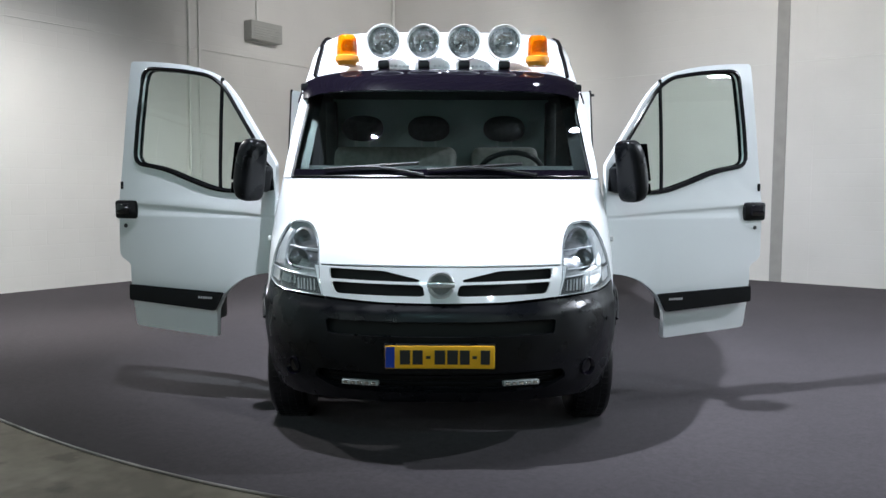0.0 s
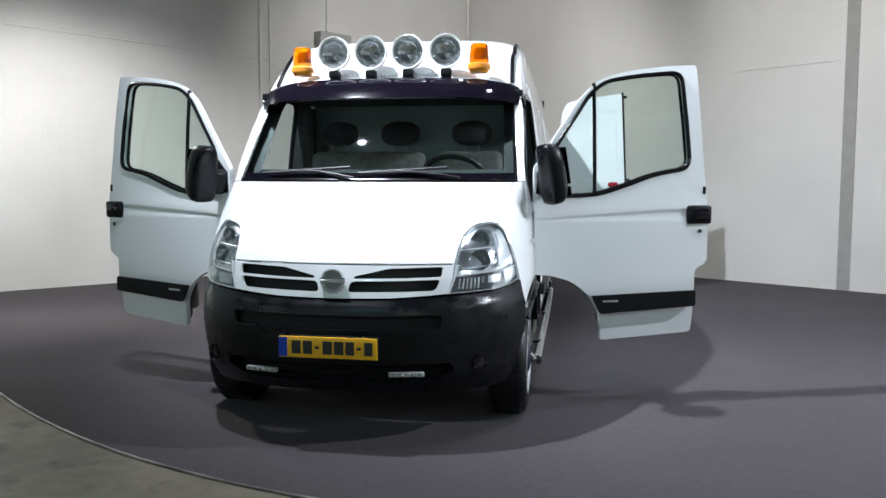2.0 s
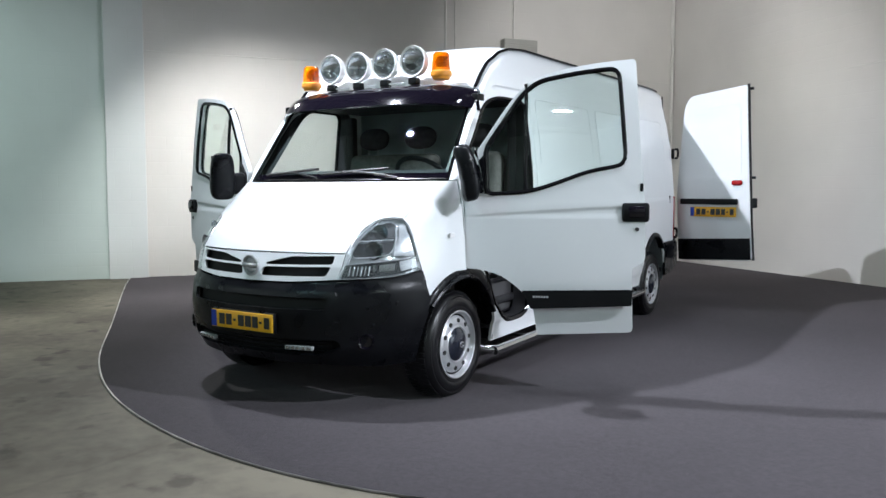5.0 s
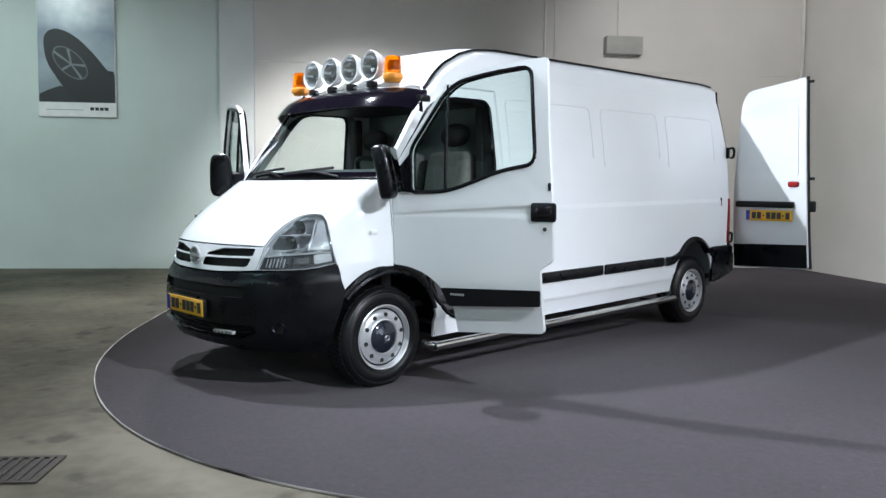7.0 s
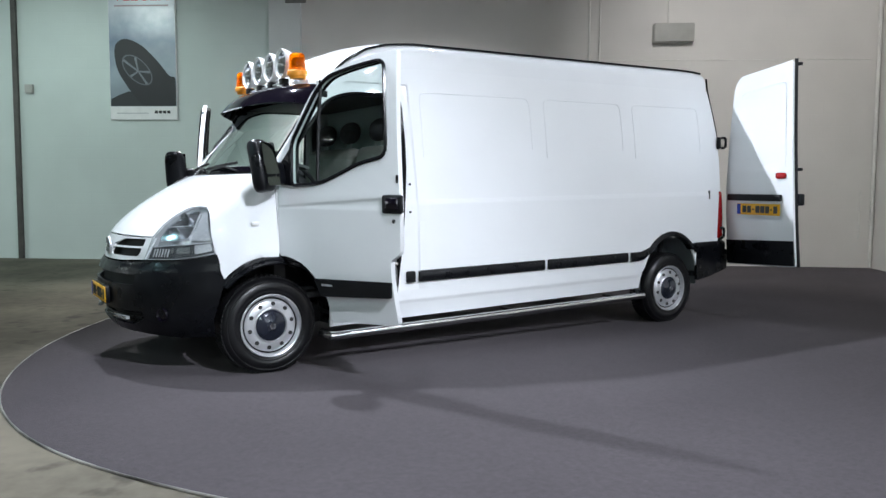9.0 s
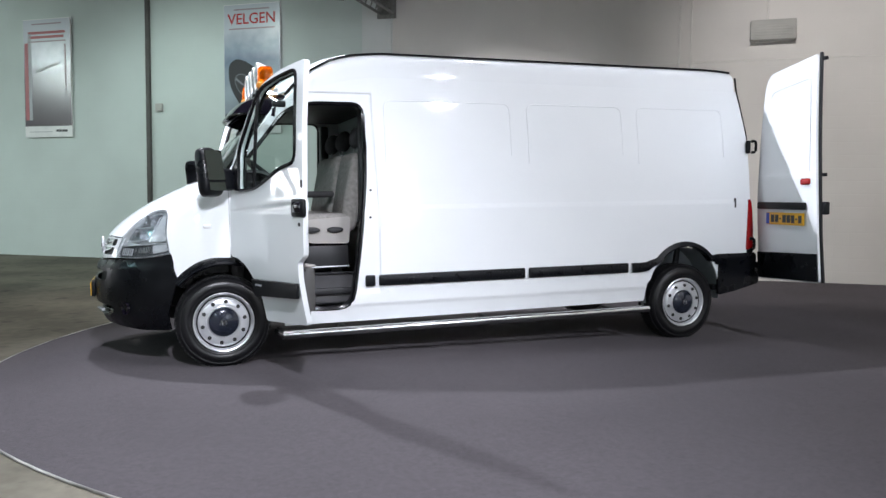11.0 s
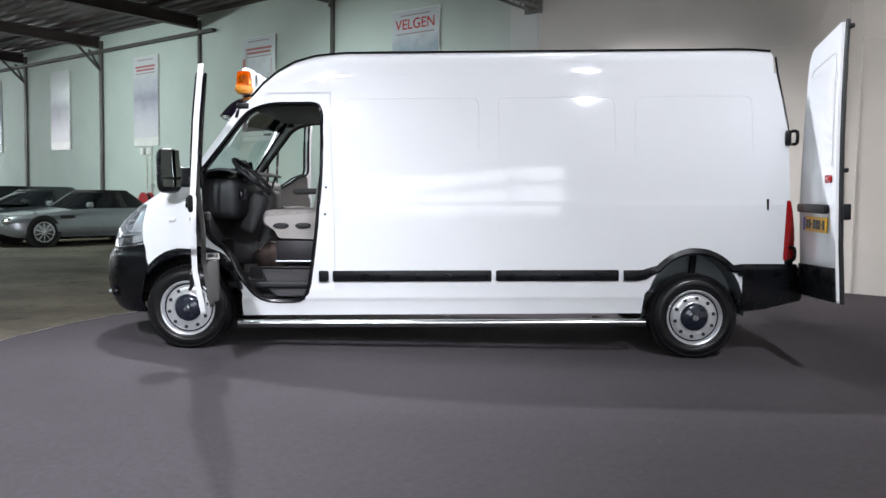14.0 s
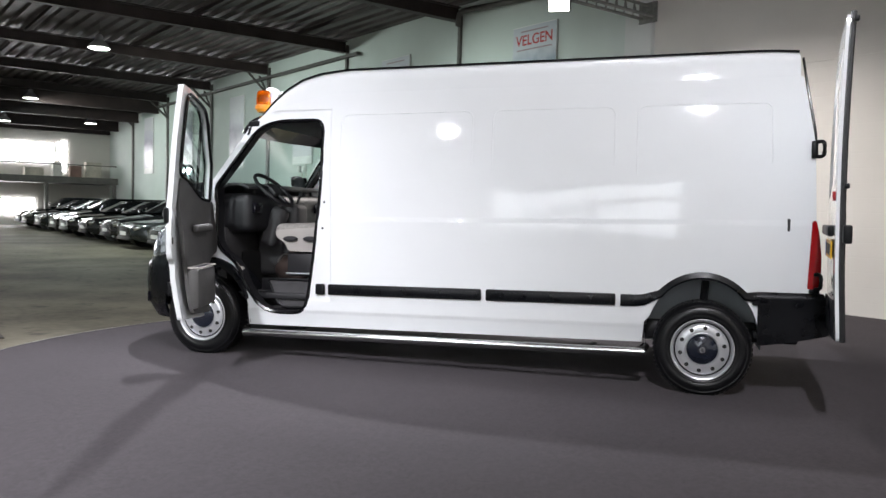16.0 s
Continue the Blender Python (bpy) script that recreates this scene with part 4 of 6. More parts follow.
part("front_bumper", sheet(bump_line, [up_slot, low_slot], bumper_place, frange(-0.75, 0.75, 0.05), [0.33, 0.38, 0.42, 0.5, 0.6, 0.7, 0.74, 0.76, 0.78, 0.80], (0, -1, 0), 0.02), BUMPER, van, "scuffed black plastic front bumper")
part("bumper_inset", sheet(front_poly([(-0.6, 0.64), (0.6, 0.64), (0.6, 0.735), (-0.6, 0.735)]), [], lambda f, z: nose(f, z, 0.03), frange(-0.5, 0.5, 0.1), (), (0, -1, 0), 0.005), MESH, van)
part("lower_intake", sheet(front_poly([(-0.66, 0.36), (0.66, 0.36), (0.66, 0.485), (-0.66, 0.485)]), [], lambda f, z: nose(f, z, 0.07), frange(-0.5, 0.5, 0.1), (), (0, -1, 0), 0.005), MESH, van)
for z in (0.395, 0.425, 0.455):
    part("intake_slat", tube([nose(fx(x, z), z, 0.022) for x in frange(-0.55, 0.56, 0.11)], 0.007, 6), BUMPER, van)
for s in (1, -1):
    part("fog_recess", lathe([(0.048, 0.0), (0.044, -0.016), (0.036, -0.010), (0.030, 0.002)], 20, "Y", c=(0, 0, 0)), GLOSSBLACK, van, m=Matrix.Translation(bumper_place(fx(s * 0.735, 0.46), 0.46)) @ pose(0, 0, 0, 0, 0, s * 32))
    part("parking_sensor", lathe([(0.013, 0.0), (0.011, -0.006)], 12, "Y"), TRIM, van, m=Matrix.Translation(bumper_place(fy(-0.52, 0.68), 0.68) if s > 0 else bumper_place(-fy(-0.52, 0.68), 0.68)) @ pose(0, 0, 0, 0, 0, s * 60))
    dl = part("led_lamp", box((0, 0, 0), (0.185, 0.03, 0.024), 0.006), LED, van, "clear strip lamp", m=Matrix.Translation(bumper_place(fx(s * 0.385, 0.424), 0.424)) @ pose(0, 0.0, 0, 0, 0, s * 13))
    for k in range(5):
        part("diode", box((-0.07 + 0.035 * k, -0.016, 0), (0.024, 0.004, 0.015), 0.002, seg=1), LENSREF, dl)
    # headlamp
    lamp_line = [(fx(x, z), z) for x, z in LAMP_IN] + LAMP_OUT + [(0.66, 0.845), (0.58, 0.833)]
    hl = part("headlamp", sheet([(s * f, z) for f, z in lamp_line], [], lambda f, z: nose(f, z, 0.05), [s * c for c in frange(0.36, 0.72, 0.04)], [0.9, 1.0, 1.1], (s, -1, 0), 0.004), HEADREF, van, "clear glass headlamp")
    part("lens", sheet([(s * f, z) for f, z in lamp_line], [], lambda f, z: nose(f, z, -0.002), [s * c for c in frange(0.34, 0.74, 0.03)], frange(0.86, 1.16, 0.04), (s, -1, 0), 0), CLEAR, hl)
    band = [(fx(0.592, 0.832), 0.832), (fx(0.612, 0.905), 0.905), (0.45, 0.915), (0.56, 0.928), (0.66, 0.938), (0.722, 0.940), (0.735, 0.875), (0.60, 0.845), (fx(0.75, 0.834), 0.836)]
    ib = part("indicator_band", sheet([(s * f, z) for f, z in band], [], lambda f, z: nose(f, z, 0.022), [s * c for c in frange(0.36, 0.72, 0.025)], [0.86, 0.89], (s, -1, 0), 0.004), LAMPGREY, hl, "smoky fluted indicator lens")
    for k in range(6):
        f = 0.395 + 0.017 * k
        part("flute", tube([nose(s * (f + 0.003 * j), 0.846 + 0.027 * j, 0.018) for j in range(3)], 0.0035 + 0.002 * (k % 2), 6), BRIGHTREF, ib)
    for a, b in ((0.50, 0.515), (0.53, 0.605)):
        part("inner_reflector", sheet([(s * f, z) for f, z in rounded([(a, 0.868), (a, 0.905), (b, 0.912), (b, 0.872)], 0.006, 2)], [], lambda f, z: nose(f, z, 0.016), [s * c for c in frange(a, b, 0.03)], (), (s, -1, 0), 0.004), SMOKE, ib)
    part("side_lamp", sheet([(s * f, z) for f, z in rounded([(0.635, 0.865), (0.625, 0.925), (0.71, 0.936), (0.722, 0.885)], 0.008, 2)], [], lambda f, z: nose(f, z, 0.014), [s * c for c in frange(0.63, 0.72, 0.02)], [0.9], (s, -1, 0), 0.004), BRIGHTREF, ib, "bright clear side lamp")
    part("divider", tube([nose(s * (0.385 + 0.34 * k / 10), 0.913 + 0.03 * k / 10, 0.008) for k in range(11)], 0.004, 6), BRIGHTREF, hl)
    part("bright_rib", tube([nose(s * (0.592 - 0.03 * smooth_step(1.02, 1.15, z)), z, 0.02) for z in frange(0.95, 1.15, 0.02)], 0.006, 6), BRIGHTREF, hl)
    part("bright_rib", tube([nose(s * f, 1.043 + 0.05 * (f - 0.4), 0.028) for f in frange(0.40, 0.59, 0.019)], 0.004, 6), BRIGHTREF, hl)
    # dark bowl with two reflectors, bright wing beside it
    bowl = rounded([(0.39, 0.945), (0.40, 1.05), (0.44, 1.125), (0.50, 1.155), (0.555, 1.13), (0.585, 1.05), (0.585, 0.965), (0.50, 0.95)], 0.03, 3)
    part("bowl", sheet([(s * f, z) for f, z in bowl], [], lambda f, z: nose(f, z, 0.042), [s * c for c in frange(0.4, 0.6, 0.04)], [1.0, 1.06, 1.1], (s, -1, 0), 0.01), SMOKE, hl, "dark lamp bowl")
    part("side_reflector", sheet([(s * f, z) for f, z in rounded([(0.595, 0.955), (0.60, 1.06), (0.575, 1.135), (0.60, 1.145), (0.655, 1.07), (0.695, 0.985), (0.705, 0.955)], 0.01, 2)], [], lambda f, z: nose(f, z, 0.018), [s * c for c in frange(0.6, 0.7, 0.02)], [1.0, 1.05, 1.1], (s, -1, 0), 0.006), BRIGHTREF, hl, "bright side reflector")
    part("bowl_edge", tube([nose(s * f, z, 0.030) for f, z in curve([(0.405, 0.948), (0.50, 0.953), (0.572, 0.972), (0.582, 1.05), (0.555, 1.12)], 5)], 0.0045, 6), BRIGHTREF, hl)
    for f, z, r in ((0.488, 1.092, 0.050), (0.490, 0.992, 0.056)):
        c = nose(s * f, z, 0.03)
        part("reflector", lathe([(r, -0.012), (r * 0.92, 0.0), (r * 0.7, 0.02), (r * 0.35, 0.035), (0.014, 0.04), (0.012, 0.012), (0.004, 0.008)], 28, "Y", caps=False), SMOKE, hl, "", m=Matrix.Translation(c) @ pose(0, 0, 0, 0, 0, s * 22))
    part("rim", tube([nose(s * f, z, 0.0) for f, z in lamp_line], 0.0025, 6, True), SMOKE, hl)
    cf, cz = sum(p[0] for p in lamp_line) / len(lamp_line), sum(p[1] for p in lamp_line) / len(lamp_line)
    grown = [(cf + (f - cf) * 1.07, min(cz + (z - cz) * (1.05 if z > cz else 0.995), 1.19)) for f, z in lamp_line]
    hole = [(cf + (f - cf) * 0.972, cz + (z - cz) * (0.975 if z > cz else 0.985)) for f, z in lamp_line]
    ring = hole + hole[:1]
    bezel = lambda u, v: nose(s * ring[round(u * (len(ring) - 1))][0], ring[round(u * (len(ring) - 1))][1], 0.007 + 0.043 * v)
    part("bezel", grid(bezel, len(ring) - 1, 1, (s, -1, 0), 0.002), HEADREF, hl)
    part("surround", sheet([(s * f, z) for f, z in grown], [[(s * f, z) for f, z in hole]], lambda f, z: nose(f, z, 0.005), [s * c for c in frange(0.34, 0.74, 0.04)], [0.9, 1.0, 1.1], (s, -1, 0), 0.004), PAINT, hl, "white painted lamp surround")


def plate(parent, c, m=None, facing=-1):
    """Yellow number plate with plain dark bars for its characters."""
    b = part("number_plate", box((0, 0, 0), (0.52, 0.012, 0.11), 0.004), YELLOW, parent, "yellow number plate", m=m if m is not None else Matrix.Translation(c))
    part("band", box((-0.236, -0.0062, 0), (0.044, 0.004, 0.10)), BLUE, b, "", False)
    for x, w in ((-0.165, 0.048), (-0.105, 0.048), (-0.055, 0.022), (0.0, 0.05), (0.06, 0.05), (0.118, 0.046), (0.165, 0.022), (0.215, 0.044)):
        part("character_bar", box((x, -0.0065, 0), (w, 0.003, 0.068 if w > 0.03 else 0.014)), INK, b, "", False)
    return b


plate(van, (-0.004, -0.945, 0.565))
part("plate_holder", box((-0.004, -0.93, 0.565), (0.53, 0.03, 0.12), 0.006), BUMPER, van)

# windscreen
def screen(u, v):
    a = 2 * u - 1
    x = a * (0.868 - 0.06 * v)
    return (x, -0.10 + 0.135 * a * a + v * (0.50 - 0.07 * a * a) - 0.03 * math.sin(math.pi * v), 1.408 + 0.60 * v)


part("windscreen", grid(screen, 20, 10, (0, -1, 0.6), 0), thin_glass("windscreen_glass", (0.80, 0.91, 0.89), base=0.11), van, "tinted windscreen")
part("cowl", grid(lambda u, v: (lambda p: (p[0] * 1.01, p[1] - 0.05 + 0.09 * v, 1.388 + 0.035 * v))(screen(u, 0)), 20, 3, (0, -0.3, 1), 0.01), TRIM, van, "black scuttle below the windscreen")
part("screen_seal", tube([screen(u / 20, 0.005) for u in range(21)], 0.012, 6), SEAL, van)
def border(v0, v1):
    return lambda u, v: tuple(Vector(screen(u, v0 + (v1 - v0) * v)) + Vector((0, -0.004, 0.002)))


part("screen_border_low", grid(border(0.0, 0.075), 20, 2, (0, -1, 0.6), 0), GLOSSBLACK, van, "black printed glass border")
part("screen_border_top", grid(border(0.88, 1.0), 20, 2, (0, -1, 0.6), 0), GLOSSBLACK, van)
for x0, x1, z1 in ((-0.10, -0.62, 0.075), (0.55, -0.02, 0.07)):
    wip = part("wiper", tube(curve([screen(0.5 + x0 / 1.74, 0.01), screen(0.5 + (x0 * 0.5 + x1 * 0.5) / 1.74, z1), screen(0.5 + x1 / 1.74, z1 * 0.8)], 6), 0.009, 6), RUBBER, van, "black wiper", m=pose(0, -0.022, 0.012))
    part("blade", tube([Vector(screen(0.5 + (x1 + 0.04 + k * 0.11 - 0.1) / 1.74, z1 * 0.75 + 0.012 * k)) for k in range(6)], 0.010, 6), RUBBER, wip)


def visor(u, v):
    a = 2 * u - 1
    top = Vector((a * 0.83, 0.375 + 0.15 * a * a, 2.085 - 0.05 * a ** 6))
    low = Vector((a * 0.905, 0.115 + 0.24 * a * a * a * a + 0.06 * a * a, 1.925 - 0.05 * a ** 8))
    q = top.lerp(low, v)
    q.z += 0.035 * math.sin(math.pi * v)
    q.y -= 0.02 * math.sin(math.pi * v)
    return q


part("sun_visor", grid(visor, 28, 8, (0, -1, 1), 0.012), GLOSSBLACK, van, "glossy dark sun visor")
for g, n in ((-0.27, 6), (0.0, 4), (0.22, 7)):
    for k in range(n):
        part("visor_lettering_bar", box((g + 0.026 * (k - (n - 1) / 2), 0.372, 2.098), (0.017, 0.02, 0.012), 0.002, seg=1), STEEL, van)
for s in (1, -1):
    part("visor_clip", box((s * 0.86, 0.46, 1.97), (0.05, 0.10, 0.05), 0.01), TRIM, van)

# rear bumper, floor, underside
part("rear_bumper", sheet(rounded([(4.44, 0.31), (4.62, 0.335), (4.90, 0.40), (4.915, 0.60), (4.44, 0.61)], 0.02, 2), [], lambda u, v: (1.002, u, v), (), (), (1, 0, 0), 0.03), BUMPER, van, "black plastic rear bumper")
part("rear_bumper_beam", box((0, 4.86, 0.545), (1.93, 0.12, 0.24), 0.03), BUMPER, van)
part("rear_bumper_side", box((-0.98, 4.68, 0.545), (0.03, 0.47, 0.27), 0.01), BUMPER, van)
part("step_bracket", box((0.9, 4.50, 0.375), (0.10, 0.16, 0.05), 0.01), TRIM, van)
part("chassis", box((0, 2.3, 0.36), (1.5, 4.9, 0.14), 0.02), RUBBER, van, "dark underbody")
part("cargo_floor", box((0, 3.0, 0.55), (1.28, 3.5, 0.03)), GREYIN, van)
part("engine_bay", box((0, -0.20, 0.66), (1.2, 0.8, 0.46), 0.05), MESH, van)
part("front_underside", box((0, -0.22, 0.38), (1.0, 0.85, 0.10), 0.02), RUBBER, van)
part("cargo_lining", box((0, 3.0, 0.8), (1.28, 3.4, 0.02)), GREYIN, van)


HUBDARK = material("hub_dark", (0.018, 0.022, 0.035), 0.18, 0.2, coat=0.5)


# wheels
def wheel(s, y, zb):
    x = s * 0.955
    t = part("wheel", lathe([(0.205, -0.20), (0.262, -0.215), (0.318, -0.205), (0.338, -0.175), (0.345, -0.12), (0.345, -0.075), (0.340, -0.03), (0.326, -0.004), (0.312, 0.004), (0.306, 0.003), (0.300, 0.008), (0.272, 0.013), (0.250, 0.011), (0.246, 0.008), (0.238, 0.009), (0.222, 0.0), (0.205, -0.02)], 56), TYRE, van, "black tyre on a silver steel rim", m=Matrix.Translation((x, y, zb)) @ Matrix.Diagonal((s, 1, 1, 1)))
    bm = lathe([(0.218, -0.19), (0.206, -0.18), (0.200, -0.03), (0.214, 0.002), (0.220, 0.007), (0.222, 0.010), (0.217, 0.013), (0.210, 0.010), (0.203, -0.004), (0.196, -0.022), (0.189, -0.024), (0.183, -0.014), (0.176, -0.006), (0.160, -0.002), (0.140, 0.002), (0.126, 0.001), (0.121, 0.006), (0.116, 0.007), (0.111, 0.0), (0.100, -0.012)], 56)
    part("rim", bm, STEEL, t, "silver steel rim")
    for k in range(10):
        a = 2 * math.pi * (k + 0.3) / 10
        part("vent_hole", lathe([(0.0150, -0.004), (0.0145, 0.0035), (0.004, 0.0030)], 14), INK, t, m=Matrix.Translation((0.001, 0.154 * math.cos(a), 0.154 * math.sin(a))))
    hub = part("hub_cap", lathe([(0.110, -0.02), (0.108, 0.002), (0.100, 0.010), (0.070, 0.018), (0.036, 0.026), (0.030, 0.034), (0.012, 0.036)], 40), HUBDARK, t, "dark hub cap")
    part("hub_badge", tube([(0.036, 0.017 * math.cos(k * math.pi / 10), 0.017 * math.sin(k * math.pi / 10)) for k in range(20)], 0.004, 6, True), CHROME, hub)
    part("hub_bar", box((0.037, 0, 0), (0.005, 0.042, 0.009), 0.002, seg=1), CHROME, hub)
    # tread blocks
    bm = bmesh.new()
    for k in range(60):
        a = 2 * math.pi * k / 60
        for xx, sh in ((-0.165, 0.0), (-0.125, 0.5), (-0.085, 0.0), (-0.045, 0.5)):
            b = a + sh * math.pi / 60
            r = Matrix.Rotation(b, 4, "X")
            cs = [bm.verts.new(r @ Vector((xx + dx, dy, dz))) for dx in (-0.017, 0.017) for dy in (-0.012, 0.012) for dz in (0.336, 0.3472)]
            for q in ((0, 1, 3, 2), (4, 6, 7, 5), (1, 5, 7, 3), (0, 2, 6, 4), (0, 4, 5, 1), (2, 3, 7, 6)):
                bm.faces.new([cs[j] for j in q])
    part("tread", bm, TYRE, t, "", False)
    return t


for s in (1, -1):
    wheel(s, 0.0, 0.345)
    wheel(s, 4.078, 0.259)


# front doors, built closed about their hinge: u back along the door, o outwards
def door_out(z):
    return 0.66 * (table(SIDE_X, z) - 0.988) - 0.05 * smooth_step(0.80, 0.40, z)


DOOR = rounded([(0.0, 1.485), (0.30, 1.92), (0.42, 2.03), (0.62, 2.09), (0.86, 2.122), (1.055, 2.132), (1.09, 1.6), (1.125, 1.2), (1.125, 0.90), (1.045, 0.85), (1.055, 0.445), (0.455, 0.405), (0.435, 0.58), (0.36, 0.70), (0.24, 0.79), (0.10, 0.83), (0.0, 0.835)],
               [0.02, 0.1, 0.08, 0.1, 0.1, 0.025, 0.1, 0.1, 0.03, 0.02, 0.03, 0.02, 0.04, 0.06, 0.06, 0.06, 0.01])
WINDOW = rounded([(0.135, 1.315), (0.125, 1.60), (0.36, 1.945), (0.46, 2.02), (0.68, 2.06), (0.955, 2.085), (0.985, 1.75), (1.005, 1.49), (0.78, 1.455), (0.58, 1.38), (0.40, 1.325)], [0.04, 0.05, 0.08, 0.06, 0.1, 0.07, 0.1, 0.07, 0.1, 0.1, 0.08])


def front_door(s):
    def skin(u, v, o=0.0):
        e = -0.007 * smooth_step(1.165 + 0.06 * u, 1.18 + 0.06 * u, v) + 0.007 * smooth_step(1.19 + 0.06 * u, 1.30 + 0.06 * u, v)
        return (s * (door_out(v) + o - e), u, v)
    m = pose(s * 0.985, HINGE_Y, 0) @ pose(0, 0, 0, 0, 0, -s * OPEN)
    cuts = [0.6, 0.75, 1.0] + [1.15 + 0.007 * k for k in range(17)] + [1.3, 1.45, 1.6, 1.75, 1.88, 2.0, 2.06]
    d = part("front_door", sheet(DOOR, [WINDOW], skin, frange(0.2, 1.0, 0.2), cuts, (s, 0, 0), 0.035), PAINT, van, "open white front door", m=m)
    inner = rounded([(0.04, 0.90), (0.04, 1.31), (0.40, 1.325), (0.60, 1.38), (0.80, 1.45), (0.985, 1.475), (1.025, 1.2), (1.005, 0.92), (0.945, 0.84), (0.945, 0.48), (0.49, 0.44), (0.47, 0.60), (0.38, 0.75), (0.24, 0.85)], 0.04, 3)
    part("inner_panel", sheet(inner, [], lambda u, v: skin(u, v, -0.05 - 0.045 * smooth_step(1.35, 1.0, v)), (), [0.6, 0.9, 1.0, 1.1, 1.2, 1.35], (-s, 0, 0), 0.03), DOORGREY, d, "grey moulded inner door panel")
    part("inner_frame", sheet(DOOR, [WINDOW], lambda u, v: skin(u, v, -0.036), (), cuts, (-s, 0, 0), 0.012), PAINT, d)
    pk = box((0, 0, 0), (0.09, 0.50, 0.30), 0.03)
    part("door_pocket", pk, DOORGREY, d, "", m=pose(-s * 0.135, 0.70, 0.66))
    part("pocket_rim", tube(rounded([(-s * 0.178, 0.455, 0.815), (-s * 0.178, 0.945, 0.815), (-s * 0.095, 0.945, 0.815), (-s * 0.095, 0.455, 0.815)], 0.02, 3), 0.007, 6, True), SHIELD, d, "pale pocket rim")
    part("pocket_mouth", box((-s * 0.135, 0.70, 0.81), (0.06, 0.44, 0.012), 0.004), DARKIN, d)
    part("arm_rest", box((-s * 0.11, 0.56, 1.10), (0.05, 0.46, 0.06), 0.02, seg=3), DOORGREY, d)
    part("window_seal", tube([skin(p[0], p[1], 0.001) for p in WINDOW], 0.0135, 6, True), SEAL, d, "black window seal")
    part("inner_window_trim", tube([skin(p[0], p[1], -0.050) for p in WINDOW], 0.013, 6, True), SEAL, d, "black inner window surround")
    part("window_glass", sheet(WINDOW, [], lambda u, v: skin(u, v, -0.018), (), [1.45, 1.6, 1.75, 1.9], (s, 0, 0), 0), GLASS, d, "clear tinted door window")
    part("window_divider", tube([skin(0.385, z, -0.008) for z in frange(1.32, 2.01, 0.0685)], 0.0125, 6), SEAL, d)
    h = part("door_handle", box((0, 0, 0), (0.035, 0.165, 0.118), 0.018), TRIM, d, "black plastic handle", m=pose(s * (door_out(1.2) + 0.004), 1.065, 1.198))
    part("pull", box((s * 0.02, 0.01, 0.005), (0.022, 0.10, 0.07), 0.012), GLOSSBLACK, h)
    part("lock", lathe([(0.014, -0.004), (0.012, 0.006)], 16), GREYIN, d, "", m=pose(s * 0.0, 1.075, 1.095))
    st = part("door_strip", sheet(rounded([(0.365, 0.700), (1.05, 0.722), (1.05, 0.622), (0.425, 0.585)], 0.012, 3), [], lambda u, v: (s * (0.020 - 0.004 * smooth_step(0.69, 0.72, v)), u, v), (), [0.64, 0.69], (s, 0, 0), 0.02), TRIM, d, "black plastic rub strip")
    for k in range(6):
        part("lettering_bar", box((s * 0.0215, 0.445 + 0.017 * k, 0.664), (0.003, 0.011, 0.013)), STEEL, st, "", False)
    part("strip_bead", tube([(s * 0.018, 0.375, 0.697), (s * 0.018, 0.71, 0.708), (s * 0.018, 1.045, 0.718)], 0.0035, 6), GLOSSBLACK, st)
    # mirror
    def shell(u, v):
        a, b = 2 * math.pi * u, math.pi * (v - 0.5)
        pw_ = lambda q, e: math.copysign(abs(q) ** e, q)
        ring = pw_(math.cos(b), 0.45)
        x = 0.092 * ring * pw_(math.cos(a), 0.62)
        y = 0.060 * ring * pw_(math.sin(a), 0.7)
        z = 0.178 * pw_(math.sin(b), 0.55)
        return (x * (1.0 - 0.45 * z), y - 0.02 * (z / 0.178) ** 2, z)
    bm = grid(shell, 28, 18, (0, 0, 0.0001), 0)
    bmesh.ops.remove_doubles(bm, verts=bm.verts[:], dist=1e-4)
    bmesh.ops.recalc_face_normals(bm, faces=bm.faces[:])
    mr = part("door_mirror", bm, BUMPER, d, "black plastic door mirror", m=pose(s * 0.172, 0.06, 1.452, 11, 0, s * 16))
    part("mirror_glass", box((0, 0.068, 0.035), (0.145, 0.006, 0.215), 0.002, seg=1), MIRROR, mr)
    part("lower_glass", box((0, 0.066, -0.118), (0.135, 0.006, 0.06), 0.002, seg=1), MIRROR, mr)
    part("mirror_arm", box((-s * 0.12, 0.02, -0.06), (0.12, 0.07, 0.16), 0.03, seg=3), BUMPER, mr)
    part("corner_cover", sheet([(0.01, 1.33), (0.135, 1.315), (0.135, 1.58), (0.02, 1.46)], [], lambda u, v: skin(u, v, 0.012), (), (), (s, 0, 0), 0.02), BUMPER, d)
    for z in (1.35, 1.02):
        part("latch", box((-s * 0.02, 1.10, z), (0.04, 0.02, 0.05), 0.006), TRIM, d)
    for z in (1.25, 0.95):
        part("door_hinge", box((-s * 0.04, -0.01, z), (0.05, 0.09, 0.06), 0.01), PAINT, d)
    return d


for s in (1, -1):
    front_door(s)


